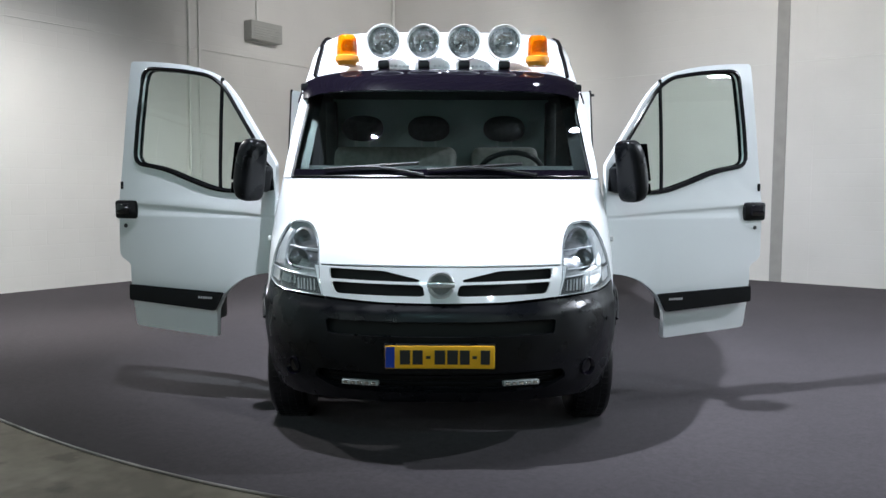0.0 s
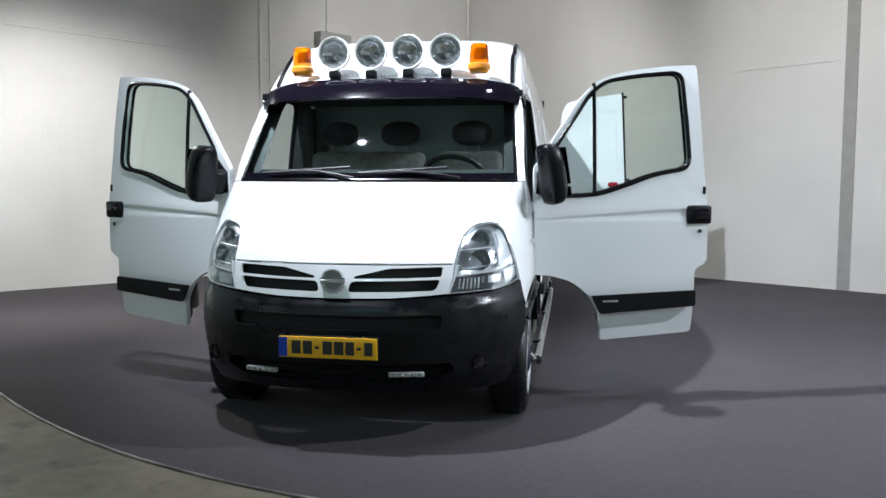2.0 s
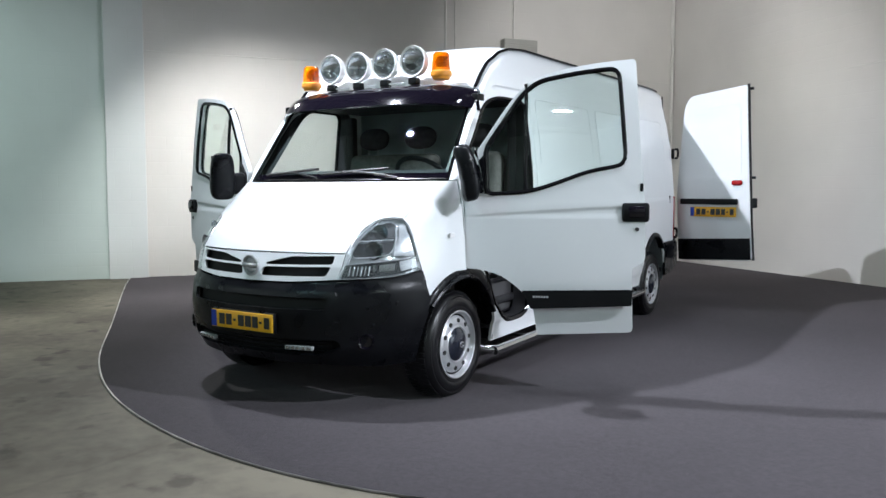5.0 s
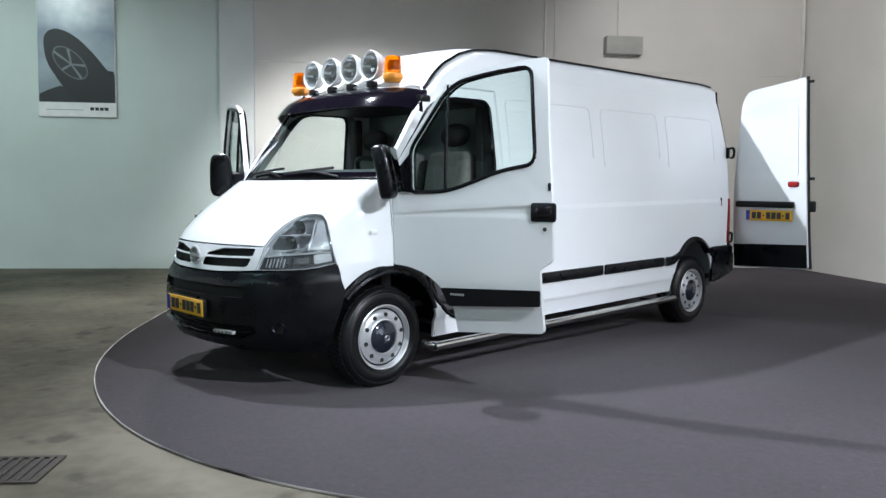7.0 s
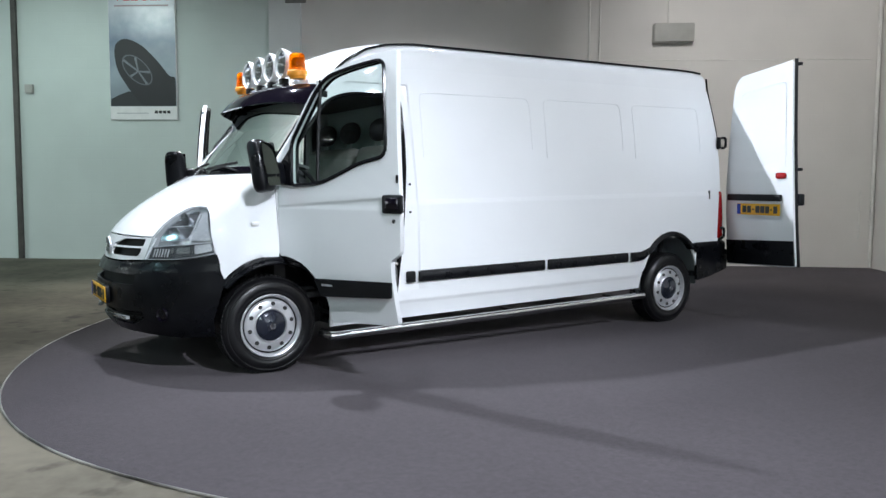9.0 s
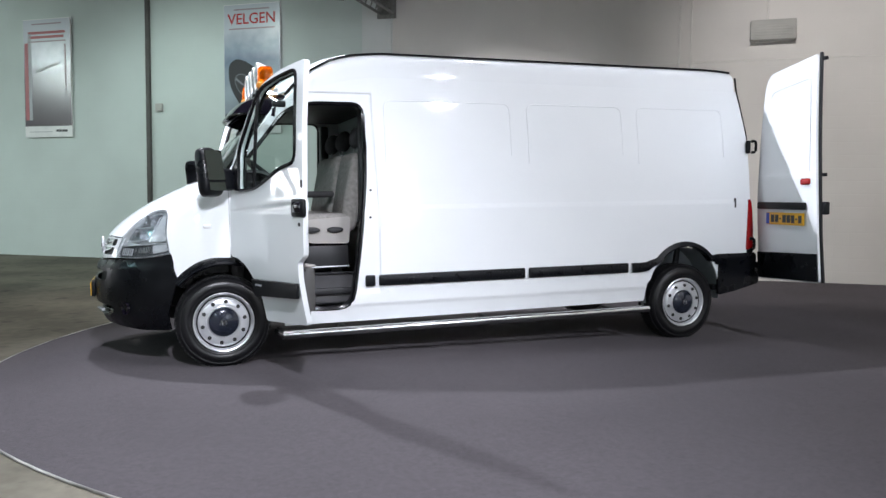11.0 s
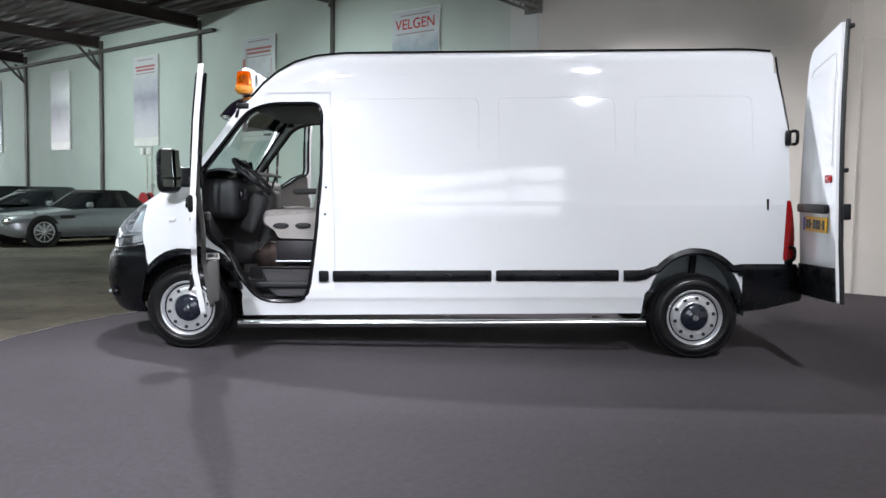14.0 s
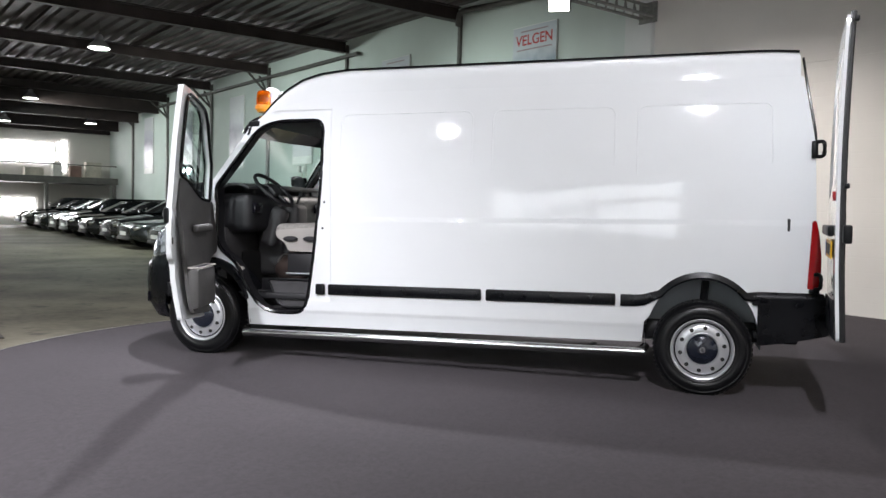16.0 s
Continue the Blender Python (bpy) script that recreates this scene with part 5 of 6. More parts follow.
# rear doors, swung right round beside the body: u outwards from the hinge
def rear_door(s):
    lean = lambda z: 0.032 * max(0.0, (z - 1.25) / 1.15) ** 2 + 0.015 * max(0.0, (1.1 - z) / 0.6) ** 2
    line = rounded([(0.03, 0.45), (0.985, 0.49), (0.93, 1.5), (0.872, 2.41), (0.15, 2.325), (0.082, 2.22), (0.05, 1.9), (0.0, 1.2)], [0.04, 0.03, 0.1, 0.03, 0.07, 0.08, 0.1, 0.1])
    m = pose(s * 1.0, 4.875, 0, 0, 0, -s * 8.0)
    def skin(u, v, o=0.0):
        w = smooth_step(0.10, 0.12, u) * smooth_step(0.84, 0.82, u) * smooth_step(1.40, 1.42, v) * smooth_step(2.12, 2.10, v)
        return (s * 0.875 * u, lean(v) - o + 0.006 * w, v)
    d = part("rear_door", sheet(line, [], skin, [0.10, 0.12, 0.3, 0.5, 0.82, 0.84], [0.55, 0.62, 0.7, 0.8, 0.9, 1.0, 1.2, 1.40, 1.42, 1.5, 1.6, 1.7, 1.8, 1.9, 2.0, 2.10, 2.12, 2.25], (0, -1, 0), 0.05), PAINT, van, "open white rear door", m=m)
    path = rounded([(0.12, 1.42), (0.125, 1.9), (0.20, 2.16), (0.80, 2.22), (0.84, 1.42)], [0.05, 0.1, 0.08, 0.05, 0.05], 5)
    part("panel_bead", tube([skin(u, v, 0.002 - 0.006 * smooth_step(0.10, 0.12, u) * smooth_step(0.84, 0.82, u) * smooth_step(1.40, 1.42, v) * smooth_step(2.12, 2.10, v)) for u, v in path], 0.0035, 8, True), PAINT, d)
    part("rear_seal", tube([skin(u, v, -0.035) for u, v in [(0.99, 0.49), (0.965, 0.9), (0.945, 1.3), (0.928, 1.6), (0.91, 1.9), (0.892, 2.2), (0.878, 2.42)]], 0.016, 6), RUBBER, d, "black door edge seal")
    part("kick_plate", sheet([(0.035, 0.462), (0.975, 0.50), (0.963, 0.735), (0.025, 0.70)], [], lambda u, v: skin(u, v, 0.014), (), [0.52, 0.58, 0.64, 0.70], (0, -1, 0), 0.012), BUMPER, d, "black plastic lower panel")
    part("inner_lining", sheet([(0.10, 0.6), (0.86, 0.6), (0.86, 1.25), (0.10, 1.25)], [], lambda u, v: skin(u, v, -0.058), (), [0.9], (0, 1, 0), 0.01), GREYIN, d)
    if s > 0:
        part("plate_handle", box((s * 0.38, -0.02, 1.135), (0.66, 0.035, 0.065), 0.012), TRIM, d, "black number plate grip")
        plate(d, None, m=pose(s * 0.43, -0.012, 1.02))
        part("marker_lamp", box((s * 0.69, -0.006, 1.345), (0.115, 0.024, 0.055), 0.02, seg=3), RED, d, "dark red oval lamp")
        part("lock_bolt", box((s * 0.85, 0.05, 1.40), (0.05, 0.03, 0.03), 0.006), TRIM, d)
        part("inner_handle", box((s * 0.865, 0.06, 1.12), (0.05, 0.05, 0.11), 0.012), TRIM, d)
        part("top_bolt", box((s * 0.795, 0.08, 2.37), (0.05, 0.03, 0.03), 0.006), TRIM, d)
    return d


for s in (1, -1):
    rear_door(s)


# roof lamps and beacons
def dome_sheet():
    bm = bmesh.new()
    rings = [[bm.verts.new((r * math.cos(k * math.pi / 16), h, r * math.sin(k * math.pi / 16))) for k in range(32)] for r, h in ((0.105, 0.0), (0.07, -0.010), (0.01, -0.014))]
    for a, b in zip(rings, rings[1:]):
        for k in range(32):
            bm.faces.new((a[k], a[(k + 1) % 32], b[(k + 1) % 32], b[k]))
    bm.faces.new(rings[-1])
    return bm


SPOTREF = material("fluted_lamp_reflector", (0.90, 0.92, 0.94), 0.09, 0.88, vary=0.12, scale=26, bump=0.35, bump_scale=16)


def spot_lamp(x):
    e = part("roof_spot", lathe([(0.06, 0.095), (0.10, 0.07), (0.118, 0.02), (0.120, -0.008), (0.116, -0.014), (0.106, -0.010), (0.1045, 0.005), (0.1042, 0.03)], 40, "Y", caps=False), WHITEP, van, "round white roof spotlight", m=pose(x + 0.016, 0.36, 2.240, -2, 0, 0) @ Matrix.Scale(0.93, 4))
    part("reflector", lathe([(0.103, 0.000), (0.094, 0.022), (0.076, 0.045), (0.050, 0.062), (0.024, 0.070), (0.014, 0.066), (0.010, 0.03)], 40, "Y", caps=False), SPOTREF, e)
    part("glass", dome_sheet(), CLEAR, e)
    part("foot", box((0, 0.02, -0.145), (0.075, 0.06, 0.05), 0.008), TRIM, e)
    part("bulb_shield", lathe([(0.011, 0.016), (0.009, 0.05)], 14, "Y"), DKPIPE, e)
    return e


for k in range(4):
    spot_lamp(-0.375 + 0.25 * k)


def beacon(x):
    e = part("beacon", lathe([(0.078, -0.03), (0.080, -0.01), (0.078, 0.012), (0.070, 0.02)], 32, "Z"), CREAM, van, "orange rotating beacon", m=pose(x + 0.006, 0.40, 2.148) @ Matrix.Diagonal((0.95, 0.95, 0.76, 1)))
    part("dome", lathe([(0.069, 0.018), (0.066, 0.10), (0.060, 0.165), (0.048, 0.182), (0.02, 0.188)], 32, "Z"), AMBER, e, "amber plastic dome")
    part("reflector", lathe([(0.035, 0.05), (0.04, 0.10), (0.028, 0.14)], 16, "Z", c=(0.012, 0, 0)), AMBER_IN, e)
    part("pedestal", lathe([(0.06, -0.06), (0.07, -0.03)], 24, "Z"), CREAM, e)
    return e


beacon(-0.595)
beacon(0.595)

# cab interior
part("cab_floor", box((0, 0.62, 0.52), (1.72, 1.0, 0.05), 0.01), DARKIN, van)
for s in (1, -1):
    part("step_well", box((s * 0.80, 0.76, 0.385), (0.30, 0.62, 0.03), 0.01), DARKIN, van)
    part("step_riser", box((s * 0.73, 0.78, 0.53), (0.03, 0.66, 0.26), 0.01), DARKIN, van, "dark step riser")
    tray = rounded([(0.56, 0.662), (1.03, 0.658), (1.02, 0.47), (0.985, 0.428), (0.70, 0.428), (0.635, 0.475)], 0.03, 3)
    part("step_panel", sheet(tray, [], lambda u, v: (s * (0.835 - 0.012 * smooth_step(0.44, 0.50, v)), u, v), (), [0.46, 0.48, 0.50], (s, 0, 0), 0.012), GREYIN, van, "dark grey step panel")
    part("step_bead", tube([(s * 0.832, u, v) for u, v in tray], 0.010, 6, True), TRIM, van)
    for y, z in ((1.137, 1.312), (1.128, 1.10)):
        part("door_striker", lathe([(0.010, -0.004), (0.009, 0.007), (0.004, 0.008)], 12), TRIM, van, "small black door striker", m=Matrix.Translation((s * (side_x(y, z) - 0.002), y, z)) @ Matrix.Diagonal((s, 1, 1, 1)))
    part("inner_pillar", box((s * 0.79, 1.13, 1.2), (0.08, 0.08, 1.5), 0.02), DARKIN, van)
part("bulkhead", box((0, 1.30, 1.30), (1.62, 0.03, 1.56), 0.01), material("bulkhead_paint", (0.50, 0.58, 0.59), 0.42, vary=0.1, scale=3), van, "pale grey painted cab bulkhead")
part("headliner", box((0, 0.86, 1.99), (1.60, 0.84, 0.03), 0.012), DARKIN, van)
part("dashboard", box((0, 0.16, 1.22), (1.66, 0.46, 0.34), 0.08, seg=4), DARKIN, van, "dark plastic dashboard")
part("dash_top", grid(lambda u, v: (-0.82 + 1.64 * u, 0.02 + 0.36 * v, 1.395 + 0.085 * math.sin(math.pi * v * 0.8)), 12, 8, (0, 0, 1), 0.02), DASHTOP, van, "grey grained dashboard top")
part("centre_console", box((0.1, 0.30, 0.95), (0.42, 0.28, 0.62), 0.06, seg=3), GREYIN, van)
part("instrument_hood", box((0.42, 0.26, 1.42), (0.42, 0.16, 0.12), 0.04, seg=3), DARKIN, van)
part("footwell_panel", box((0.45, 0.12, 0.80), (0.80, 0.10, 0.6), 0.03), GREYIN, van)
tilt = pose(0.44, 0.41, 1.425, -42, 0, 0)
sw = part("steering_wheel", tube([tilt @ Vector((0.205 * math.cos(a * math.pi / 16), 0.205 * math.sin(a * math.pi / 16), 0)) for a in range(32)], 0.017, 8, True), DARKIN, van, "black steering wheel")
part("boss", box((0, 0, 0), (0.16, 0.14, 0.05), 0.02, m=tilt), DARKIN, sw)
for a in (200, 340, 90):
    part("spoke", tube([tilt @ Vector((0, 0, 0)), tilt @ Vector((0.2 * math.cos(radians(a)), 0.2 * math.sin(radians(a)), 0))], 0.014, 6), DARKIN, sw)
part("column", tube([(0.44, 0.40, 1.44), (0.44, 0.22, 1.24)], 0.04, 8), DARKIN, sw)


def seat(x, w, driver):
    se = part("cab_seat", box((x, 0.82, 1.055), (w, 0.54, 0.15), 0.055, seg=4), FABRIC, van, "grey fabric cab seat")
    part("seat_base", box((x, 0.84, 0.775), (w * 0.9, 0.36, 0.20), 0.02), DARKIN, se, "black seat base")
    part("base_rail", tube([(x + 0.47 * w, 0.66, 0.70), (x + 0.47 * w, 1.02, 0.70)], 0.008, 6), STEEL, se)
    part("side_shield", sheet(rounded([(0.57, 1.075), (1.03, 1.105), (1.015, 0.885), (0.69, 0.895), (0.66, 0.96), (0.575, 1.02)], 0.025, 3), [], lambda u, v: (x + 0.5 * w + 0.006, u, v), (), (), (1, 0, 0), 0.03), SHIELD, se, "cream plastic seat shield")
    for k in range(2):
        part("adjuster", lathe([(0.026, -0.01), (0.026, 0.014), (0.020, 0.022), (0.006, 0.024)], 18), DARKIN, se, "", m=pose(x + 0.5 * w + 0.012, 0.715 + 0.185 * k, 1.0) @ Matrix.Diagonal((1, 2.5, 0.9, 1)))
    m = pose(x, 0.985, 1.08, -11, 0, 0)
    part("backrest", box((0, 0.05, 0.26), (w * 0.96, 0.15, 0.60), 0.06, m=m, seg=4), FABRIC, se)
    part("backrest_side", box((0, 0.11, 0.26), (w * 0.9, 0.08, 0.54), 0.03, m=m), FABRIC_DK, se)
    n_ = 1 if driver else 2
    for k in range(n_):
        xx = 0 if driver else (-0.24 + 0.48 * k)
        bm = bmesh.new()
        bmesh.ops.create_uvsphere(bm, u_segments=24, v_segments=14, radius=1.0)
        for v in bm.verts:
            v.co = m @ Vector((xx + 0.152 * math.copysign(abs(v.co.x) ** 0.8, v.co.x), 0.05 + 0.062 * v.co.y, 0.70 + 0.095 * math.copysign(abs(v.co.z) ** 0.85, v.co.z)))
        part("headrest", bm, FABRIC_DK, se, "dark rounded headrest")
        for q in (-0.05, 0.05):
            part("headrest_post", tube([m @ Vector((xx + q, 0.05, 0.52)), m @ Vector((xx + q, 0.05, 0.64))], 0.007, 6), STEEL, se)
    if driver:
        part("arm_rest", box((x - 0.26, 0.86, 1.285), (0.07, 0.30, 0.055), 0.025, seg=4), GREYIN, se)
    return se


seat(0.46, 0.50, True)
seat(-0.33, 0.92, False)
part("gear_console", box((0.17, 0.47, 1.02), (0.24, 0.20, 0.56), 0.05, seg=3), GREYIN, van, "grey gear lever console")
part("gear_lever", tube([(0.17, 0.50, 1.28), (0.17, 0.55, 1.42)], 0.012, 8), DARKIN, van)
part("column_shroud", box((0, 0, 0), (0.14, 0.15, 0.36), 0.05, seg=3), GREYIN, van, "grey steering column shroud", m=pose(0.44, 0.42, 1.10, -24, 0, 0))
for x in (-0.52, 0.0, 0.72):
    part("dash_vent", box((x, 0.40, 1.26), (0.14, 0.03, 0.09), 0.012), GLOSSBLACK, van)
part("dash_lower", box((-0.45, 0.22, 1.02), (0.72, 0.30, 0.20), 0.06, seg=3), GREYIN, van, "grey glove box")
part("floor_mat", box((0.45, 0.46, 0.552), (0.62, 0.40, 0.012), 0.004), FABRIC_DK, van)
BROWN = material("brown_cloth", (0.10, 0.07, 0.062), 0.85, vary=0.25)
def sag(u, v):
    a, b = 2 * math.pi * u, math.pi * v
    r = math.sin(b) ** 0.7 * (1 + 0.10 * math.sin(3 * a + 4 * v))
    return (0.36 + 0.15 * r * math.cos(a), 0.58 + 0.19 * r * math.sin(a) - 0.03 * v, 0.56 + (0.31 + 0.04 * math.cos(2 * a)) * (1 - v) ** 0.8)
bag = part("cloth_bag", grid(sag, 24, 12, (0, 0, 1), 0), BROWN, van, "brown cloth bag on the cab floor")
part("strap", tube(curve([(0.50, 0.48, 0.78), (0.515, 0.54, 0.85), (0.50, 0.62, 0.845), (0.50, 0.69, 0.78), (0.51, 0.74, 0.68)], 5), 0.008, 6, flat=(0.016, 0.005)), SHIELD, bag, "pale bag strap")

# ---- hall fittings ----
DAYLIGHT = glow("window_daylight", (0.86, 0.94, 1.0), 5.0)
DAYFAR = glow("far_window_daylight", (0.92, 0.96, 1.0), 14.0)
FRAME = material("grey_window_frame", (0.42, 0.42, 0.40), 0.5)


def window(name, m, w, h, nx, nz, mat, label, bar=0.16):
    """A bank of panes in a frame; local x along the wall, z up, y out of the room."""
    e = thing(name, m, label, "window", "", "structure")
    for i in range(nx + 1):
        part("mullion", box((-w / 2 + w * i / nx, 0.1, h / 2), (bar, 0.08, h), 0.006, seg=1), FRAME, e, "", False)
    for j in range(nz + 1):
        part("transom", box((0, 0.1, h * j / nz), (w, 0.07, bar * 0.8), 0.006, seg=1), FRAME, e, "", False)
    for i in range(nx):
        for j in range(nz):
            part("pane", box((-w / 2 + w * (i + 0.5) / nx, 0.14, h * (j + 0.5) / nz), (w / nx, 0.012, h / nz)), mat, e, "", False)
    return e


window("window_1", ROOM @ pose(8.3, WALL_B + 0.02, 0.95), 7.4, 2.35, 5, 3, DAYLIGHT, "tall bank of bright daylight panes in the wall")
window("window_2", ROOM @ pose(-1.2, END + 0.18, 3.0, 0, 0, 180), 7.7, 0.95, 5, 3, DAYFAR, "wide row of bright panes high in the far wall", 0.06)
window("window_3", ROOM @ pose(-1.2, END + 0.18, 0.5, 0, 0, 180), 6.0, 0.75, 6, 1, DAYFAR, "low bright panes in the far wall", 0.06)
window("window_4", ROOM @ pose(-5.42, END + 0.18, 2.6, 0, 0, 180), 0.34, 1.5, 1, 1, DAYFAR, "narrow bright pane in the far wall", 0.06)

mz = thing("mezzanine", ROOM @ pose(0, END, 0), "dark steel mezzanine with a railing along the far wall", "mezzanine", "", "structure")
part("deck", box((-1.2, 1.6, 2.15), (11.9, 3.2, 0.30), 0.01, seg=1), DKPIPE, mz, "", False)
for k in range(5):
    part("post", box((-7.0 + 2.9 * k, 3.1, 1.0), (0.14, 0.14, 2.0), 0.01, seg=1), DKPIPE, mz, "", False)
part("handrail", tube([(-7.1, 3.1, 3.3 - 0.45), (4.6, 3.1, 3.3 - 0.45)], 0.025, 6), DKPIPE, mz)
STORE = [material("stored_box", c, 0.7, vary=0.2) for c in ((0.45, 0.42, 0.36), (0.20, 0.12, 0.10), (0.55, 0.55, 0.52))]
for k, (x, w, h) in enumerate(((-6.5, 0.7, 0.75), (-5.7, 0.5, 0.55), (-4.9, 0.4, 0.7), (-3.9, 0.8, 0.4))):
    st = thing("storage_box", ROOM @ pose(x, END + 1.2, 2.3), "cardboard storage box on the mezzanine deck", "box", "boxes on the mezzanine")
    part("carton", box((0, 0, h / 2), (w, 0.5, h), 0.01, seg=1), STORE[k % 3], st, "", False)
    part("lid", box((0, 0, h), (w * 1.02, 0.52, 0.04), 0.006, seg=1), STORE[k % 3], st, "", False)

LAMPGLOW = glow("lamp_glow", (0.93, 1.0, 0.97), 14.0)


def bay_lamp(x, y, z=5.05, k=1.0):
    e = thing("bay_lamp", ROOM @ pose(x, y, z), "round metal high-bay lamp hanging lit from the roof", "ceiling lamp", "hall lamps")
    part("shade", lathe([(0.05, 0.34), (0.09, 0.30), (0.10, 0.20), (0.20, 0.10), (0.25, 0.02), (0.255, 0.0)], 28, "Z"), STEEL, e, m=Matrix.Diagonal((k, k, 1, 1)))
    part("bulb", lathe([(0.24, -0.012), (0.235, -0.004)], 28, "Z"), LAMPGLOW, e, m=Matrix.Diagonal((k, k, 1, 1)))
    part("rod", tube([(0, 0, 0.3), (0, 0, CEIL - z)], 0.012, 6), DKPIPE, e)
    return e


for spot in ((-1.9, -13.7), (-2.5, -26.0), (-2.34, -31.0, 4.55), (-5.8, -31.0, 4.73), (10.5, -7.0, 5.05, 0.5), (5.5, -16.0), (11.5, 2.0, 5.05, 0.5), (4.5, -26.0)):
    bay_lamp(*spot)

# bracket truss with a floodlight
GALV = material("dull_galvanised_steel", (0.20, 0.20, 0.19), 0.5, 0.3, vary=0.2, scale=20)
tr = thing("lamp_truss", ROOM @ pose(WALL_A, -1.36, 4.58), "grey steel lattice bracket on the pilaster", "truss")
for dy, dz in ((-0.12, 0), (0.12, 0), (0, 0.2)):
    part("chord", tube([(0.08, dy, dz), (2.2, dy, dz)], 0.026, 8), GALV, tr)
for k in range(9):
    x = 0.12 + 0.225 * k
    part("lacing", tube([(x, -0.12, 0), (x + 0.11, 0, 0.2), (x + 0.22, 0.12, 0)], 0.013, 6), GALV, tr)
part("end_plate", box((0.09, 0, 0.08), (0.04, 0.36, 0.34), 0.01), GALV, tr)
fl = thing("floodlight", look(ROOM @ Vector((-5.45, -1.42, 4.46)), ROOM @ Vector((1.0, 3.0, 1.6))), "square floodlight shining from the bracket truss", "floodlight")
part("case", box((0, 0, 0.065), (0.34, 0.26, 0.12), 0.02), DKPIPE, fl)
part("lens", box((0, 0, 0.0), (0.30, 0.22, 0.008)), LAMPGLOW, fl, "", False)
part("yoke", tube([(-0.18, 0, 0.05), (-0.18, 0.16, 0.08), (0.18, 0.16, 0.08), (0.18, 0, 0.05)], 0.014, 6), DKPIPE, fl)

# hose reel
hr = thing("hose_reel", ROOM @ pose(WALL_A, -13.6, 1.0), "red fire hose reel on the green wall", "hose reel")
REDP = material("red_enamel", (0.42, 0.02, 0.025), 0.35)
part("drum", lathe([(0.23, 0.05), (0.23, 0.09), (0.16, 0.10), (0.16, 0.22), (0.23, 0.23), (0.23, 0.27)], 32), REDP, hr)
part("hose", lathe([(0.165, 0.10), (0.20, 0.12), (0.20, 0.20), (0.165, 0.22)], 32), RUBBER, hr)
part("feed_pipe", tube([(0.05, 0.08, 0.0), (0.05, 0.08, 1.5)], 0.018, 6), PIPE, hr)
part("valve", box((0.07, 0.12, 0.42), (0.09, 0.10, 0.10), 0.02), STEEL, hr)
for k in range(2):
    sk = thing("socket_box", ROOM @ pose(WALL_A, -13.95 + 0.32 * k, 2.36), "small white socket box under a poster", "socket", "wall sockets")
    part("case", box((0.04, 0, 0), (0.08, 0.16, 0.18), 0.012), WHITEP, sk)
structure("conduit_drop", tube([(WALL_A + 0.02, -13.8, 1.3), (WALL_A + 0.02, -13.8, 2.3)], 0.015, 6), PIPE, "thin pale conduit down the green wall", "conduit", True)


# ---- parked cars ----
def car_shell(L, w, tops, nose_r=0.30):
    """Lower body: sections along the length."""
    def place(u, v):
        x = -L * u
        e = min(u, 1 - u) * L
        ww = w * (1 - 0.34 * max(0, 1 - e / 0.55) ** 2)
        zt = table(tops, u)
        z0 = 0.20 + 0.12 * max(0, 1 - e / 0.4) ** 2
        sec = [(-0.90, 0.0), (-1.0, 0.22), (-1.0, 0.5), (-0.97, 0.78), (-0.86, 0.95), (-0.5, 1.0), (0, 1.02), (0.5, 1.0), (0.86, 0.95), (0.97, 0.78), (1.0, 0.5), (1.0, 0.22), (0.90, 0.0)]
        k = min(len(sec) - 2, int(v * (len(sec) - 1)))
        t = v * (len(sec) - 1) - k
        a, b = sec[k], sec[k + 1]
        return (x, ww * (a[0] + (b[0] - a[0]) * t), z0 + (zt - z0) * (a[1] + (b[1] - a[1]) * t))
    bm = grid(place, 36, 24, (0, 0, 1), 0)
    for end in (0, 1):
        es = [e for e in bm.edges if e.is_boundary and abs(sum(v.co.x for v in e.verts) / 2 + L * end) < 1e-3]
        bmesh.ops.contextual_create(bm, geom=es)
    bmesh.ops.recalc_face_normals(bm, faces=bm.faces[:])
    return bm


def cabin(L, w, belt, roof_z, xs, grow=0.0, lo=0.0, hi=1.0):
    """Greenhouse between belt and roof; xs: screen foot, roof front, roof rear, rear foot."""
    def place(u, v):
        t = lo + (hi - lo) * v
        f = xs[0] + (xs[1] - xs[0]) * t
        r = xs[3] + (xs[2] - xs[3]) * t
        a = 2 * math.pi * u
        c, s_ = math.cos(a), math.sin(a)
        hw = w * (0.86 - 0.20 * t) + grow
        x = (f + r) / 2 + (abs(f - r) / 2 + grow) * math.copysign(abs(c) ** 0.35, c)
        y = hw * math.copysign(abs(s_) ** 0.45, s_)
        return (-x, y, belt + (roof_z - belt) * t)
    bm = grid(place, 40, 4, (0, 0, 1), 0)
    top = [e for e in bm.edges if e.is_boundary and all(v.co.z > belt + (roof_z - belt) * hi - 1e-4 for v in e.verts)]
    bmesh.ops.remove_doubles(bm, verts=bm.verts[:], dist=1e-4)
    top = [e for e in bm.edges if e.is_boundary and all(v.co.z > belt + (roof_z - belt) * hi - 1e-4 for v in e.verts)]
    bmesh.ops.contextual_create(bm, geom=top)
    bmesh.ops.recalc_face_normals(bm, faces=bm.faces[:])
    return bm


ALLOY = material("bright_alloy_wheel", (0.86, 0.87, 0.88), 0.25, 0.25, vary=0.06, scale=12)
DARKGLASS = material("dark_car_glass", (0.012, 0.014, 0.016), 0.06, vary=0.05, coat=0.5)


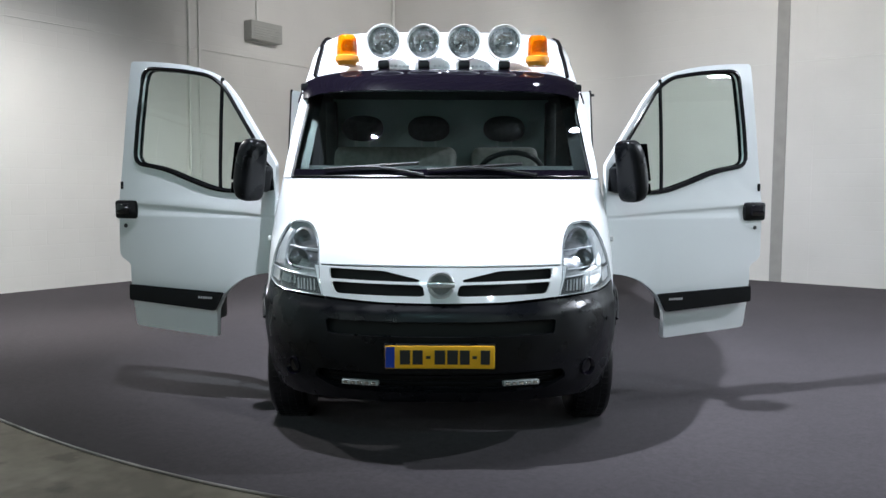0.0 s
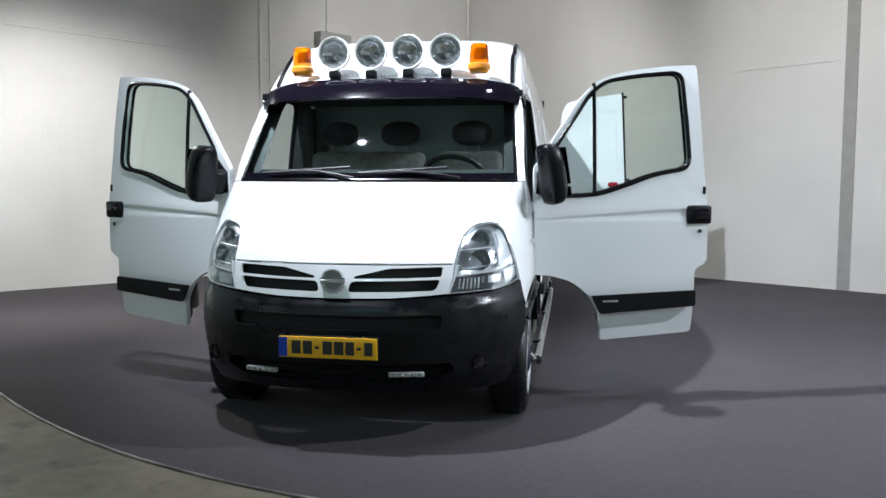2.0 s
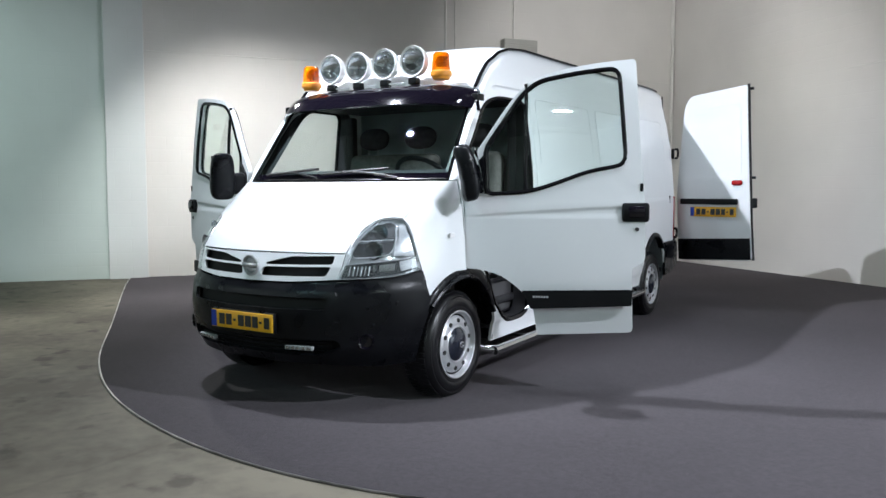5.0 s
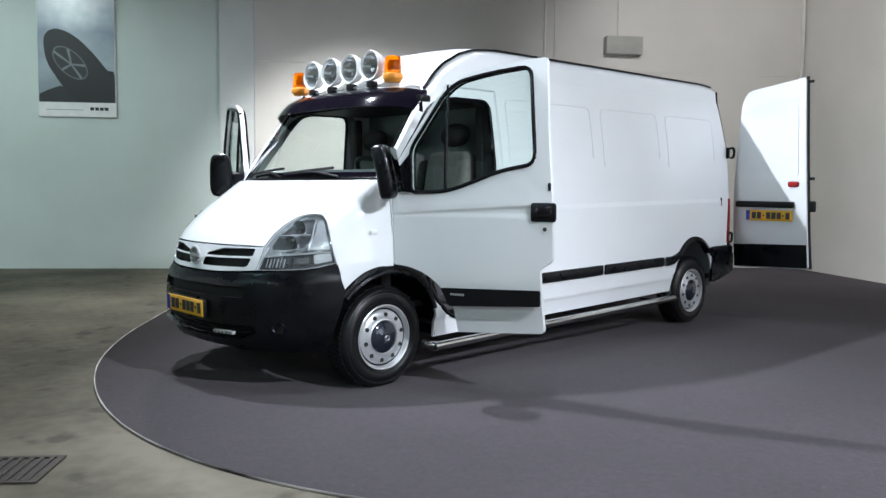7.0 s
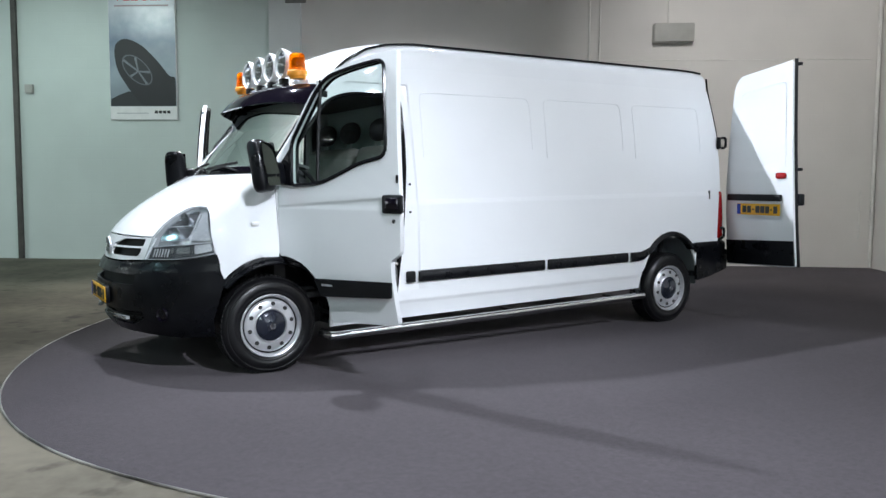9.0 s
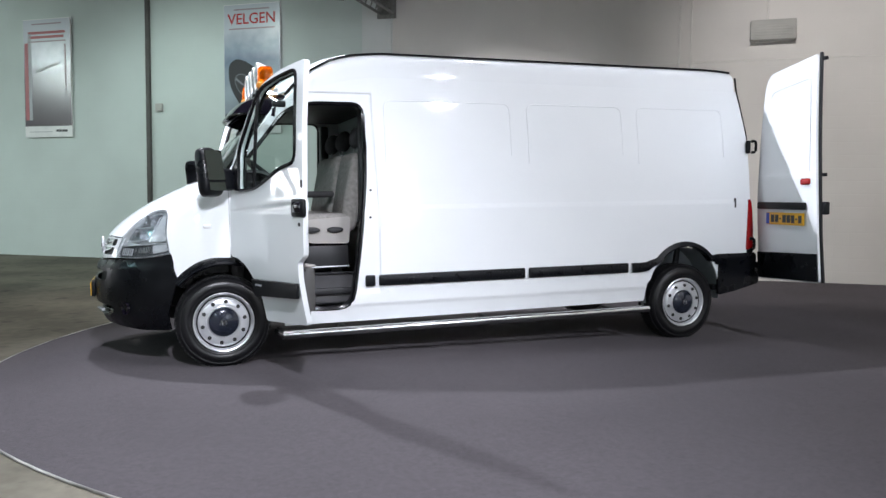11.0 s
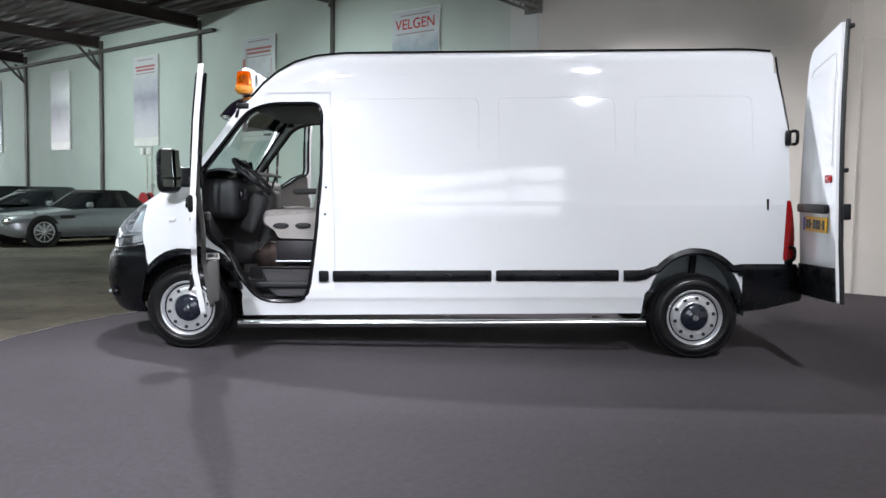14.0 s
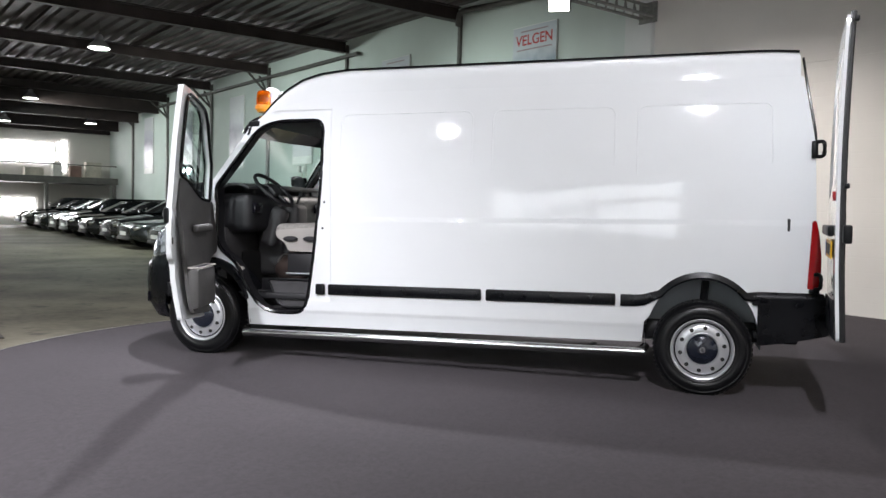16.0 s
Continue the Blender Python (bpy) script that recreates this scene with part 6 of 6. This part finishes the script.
def parked_car(m, paint, kind, label):
    L, w = (4.4, 0.90) if kind != "suv" else (4.75, 0.93)
    if kind == "roadster":
        tops, belt, rz, xs = [(0, 0.55), (0.04, 0.68), (0.35, 0.84), (0.45, 0.88), (0.8, 0.90), (0.97, 0.82), (1, 0.6)], 0.86, 1.27, (1.55, 2.15, 3.0, 3.55)
    elif kind == "suv":
        tops, belt, rz, xs = [(0, 0.55), (0.04, 0.72), (0.30, 0.92), (0.5, 0.98), (0.95, 0.98), (1, 0.7)], 0.96, 1.34, (1.25, 1.9, 4.1, 4.6)
    else:
        tops, belt, rz, xs = [(0, 0.55), (0.04, 0.70), (0.30, 0.82), (0.45, 0.90), (0.78, 0.92), (0.97, 0.86), (1, 0.6)], 0.88, 1.25, (1.25, 2.0, 3.2, 3.95)
    e = thing("parked_car", m, label, "car", "cars parked along the wall")
    part("body", car_shell(L, w, tops), paint, e)
    part("glasshouse", cabin(L, w, belt, rz, xs), DARKGLASS, e, "dark car glass")
    roof_mat = paint if kind != "roadster" else DARKIN
    part("roof", cabin(L, w, belt, rz, xs, 0.008, 0.86, 1.01), roof_mat, e, "black soft top" if kind == "roadster" else "")
    if kind == "roadster":
        part("hood_rear", cabin(L, w, belt, rz, (2.7, 2.7, 3.0, 3.57), 0.006), DARKIN, e)
    for x in (0.82, L - 0.85):
        for s in (1, -1):
            wh = part("wheel", lathe([(0.20, -0.19), (0.30, -0.2), (0.325, -0.16), (0.325, -0.04), (0.30, 0.0), (0.235, 0.006), (0.20, -0.01)], 28, "Y"), RUBBER, e, "", m=Matrix.Translation((-x, s * (w + 0.005), 0.325)) @ Matrix.Diagonal((1, s, 1, 1)))
            part("arch", lathe([(0.375, -0.2), (0.375, -0.006)], 28, "Y"), INK, wh)
            part("rim", lathe([(0.235, -0.03), (0.235, 0.004), (0.215, 0.0), (0.20, -0.03), (0.06, -0.025)], 28, "Y"), DKPIPE, wh)
            bm = bmesh.new()
            for k in range(10):
                a = 2 * math.pi * k / 10 + 0.3
                tube([(0, 0.0, 0), (0.215 * math.cos(a), 0.0, 0.215 * math.sin(a))], 0.014, 6, bm=bm, flat=(0.016, 0.010))
            part("spokes", bm, ALLOY, wh)
            part("rim_lip", tube([(0.218 * math.cos(k * math.pi / 14), 0.004, 0.218 * math.sin(k * math.pi / 14)) for k in range(28)], 0.012, 6, True), ALLOY, wh)
    for s in (1, -1):
        z = table(tops, 0.04) - 0.12
        part("headlight", box((0, 0, 0), (0.20, 0.34, 0.13), 0.045, seg=3), CHROME, e, "", m=pose(-0.17, s * w * 0.66, z, 0, 20, -s * 24))
        part("mirror", box((-xs[0] - 0.28, s * (w + 0.07), belt + 0.07), (0.12, 0.18, 0.13), 0.04, seg=3), paint, e)
    part("grille", box((-0.015, 0, 0.50), (0.06, 0.75, 0.16), 0.02), INK, e)
    part("lower_intake", box((-0.02, 0, 0.335), (0.07, 0.95, 0.09), 0.02), INK, e)
    part("number_plate", box((0.022, 0, 0.415), (0.014, 0.50, 0.10), 0.004, seg=1), WHITEP, e, "pale number plate")
    part("intake", box((0.0, 0, 0.28), (0.05, 1.1, 0.09), 0.02), INK, e)
    if kind == "roadster":
        for s in (1, -1):
            part("side_vent", box((-1.35, s * (w + 0.002), 0.66), (0.34, 0.012, 0.07), 0.005), INK, e)
    return e


CARPAINT = {"silver": material("silver_car_paint", (0.36, 0.39, 0.41), 0.25, 0.5, vary=0.03, coat=0.6), "black": material("black_car_paint", (0.012, 0.013, 0.015), 0.15, vary=0.05, coat=0.8),
            "grey": material("grey_car_paint", (0.045, 0.052, 0.055), 0.25, 0.5, vary=0.05, coat=0.6)}
ROWCARS = [("roadster", "silver", "silver two-seat roadster with a black soft top"), ("sedan", "grey", "grey saloon car parked nose out"), ("suv", "black", "black estate car parked nose out"), ("sedan", "black", "black saloon car parked nose out")]
made = []
for k in range(9):
    kind, col, lab = ROWCARS[k] if k < 4 else ROWCARS[1 + (k * 2) % 3]
    m = ROOM @ pose(-2.9 + 0.08 * math.sin(k * 2.1), -12.45 - 2.42 * k, 0.0, 0, 0, 1.2 * math.sin(k * 1.7))
    if k < 4:
        made.append((kind, col, parked_car(m, CARPAINT[col], kind, lab)))
    else:
        src = next(o for a, b, o in made if (a, b) == (kind, col))
        copy_thing(src, m)
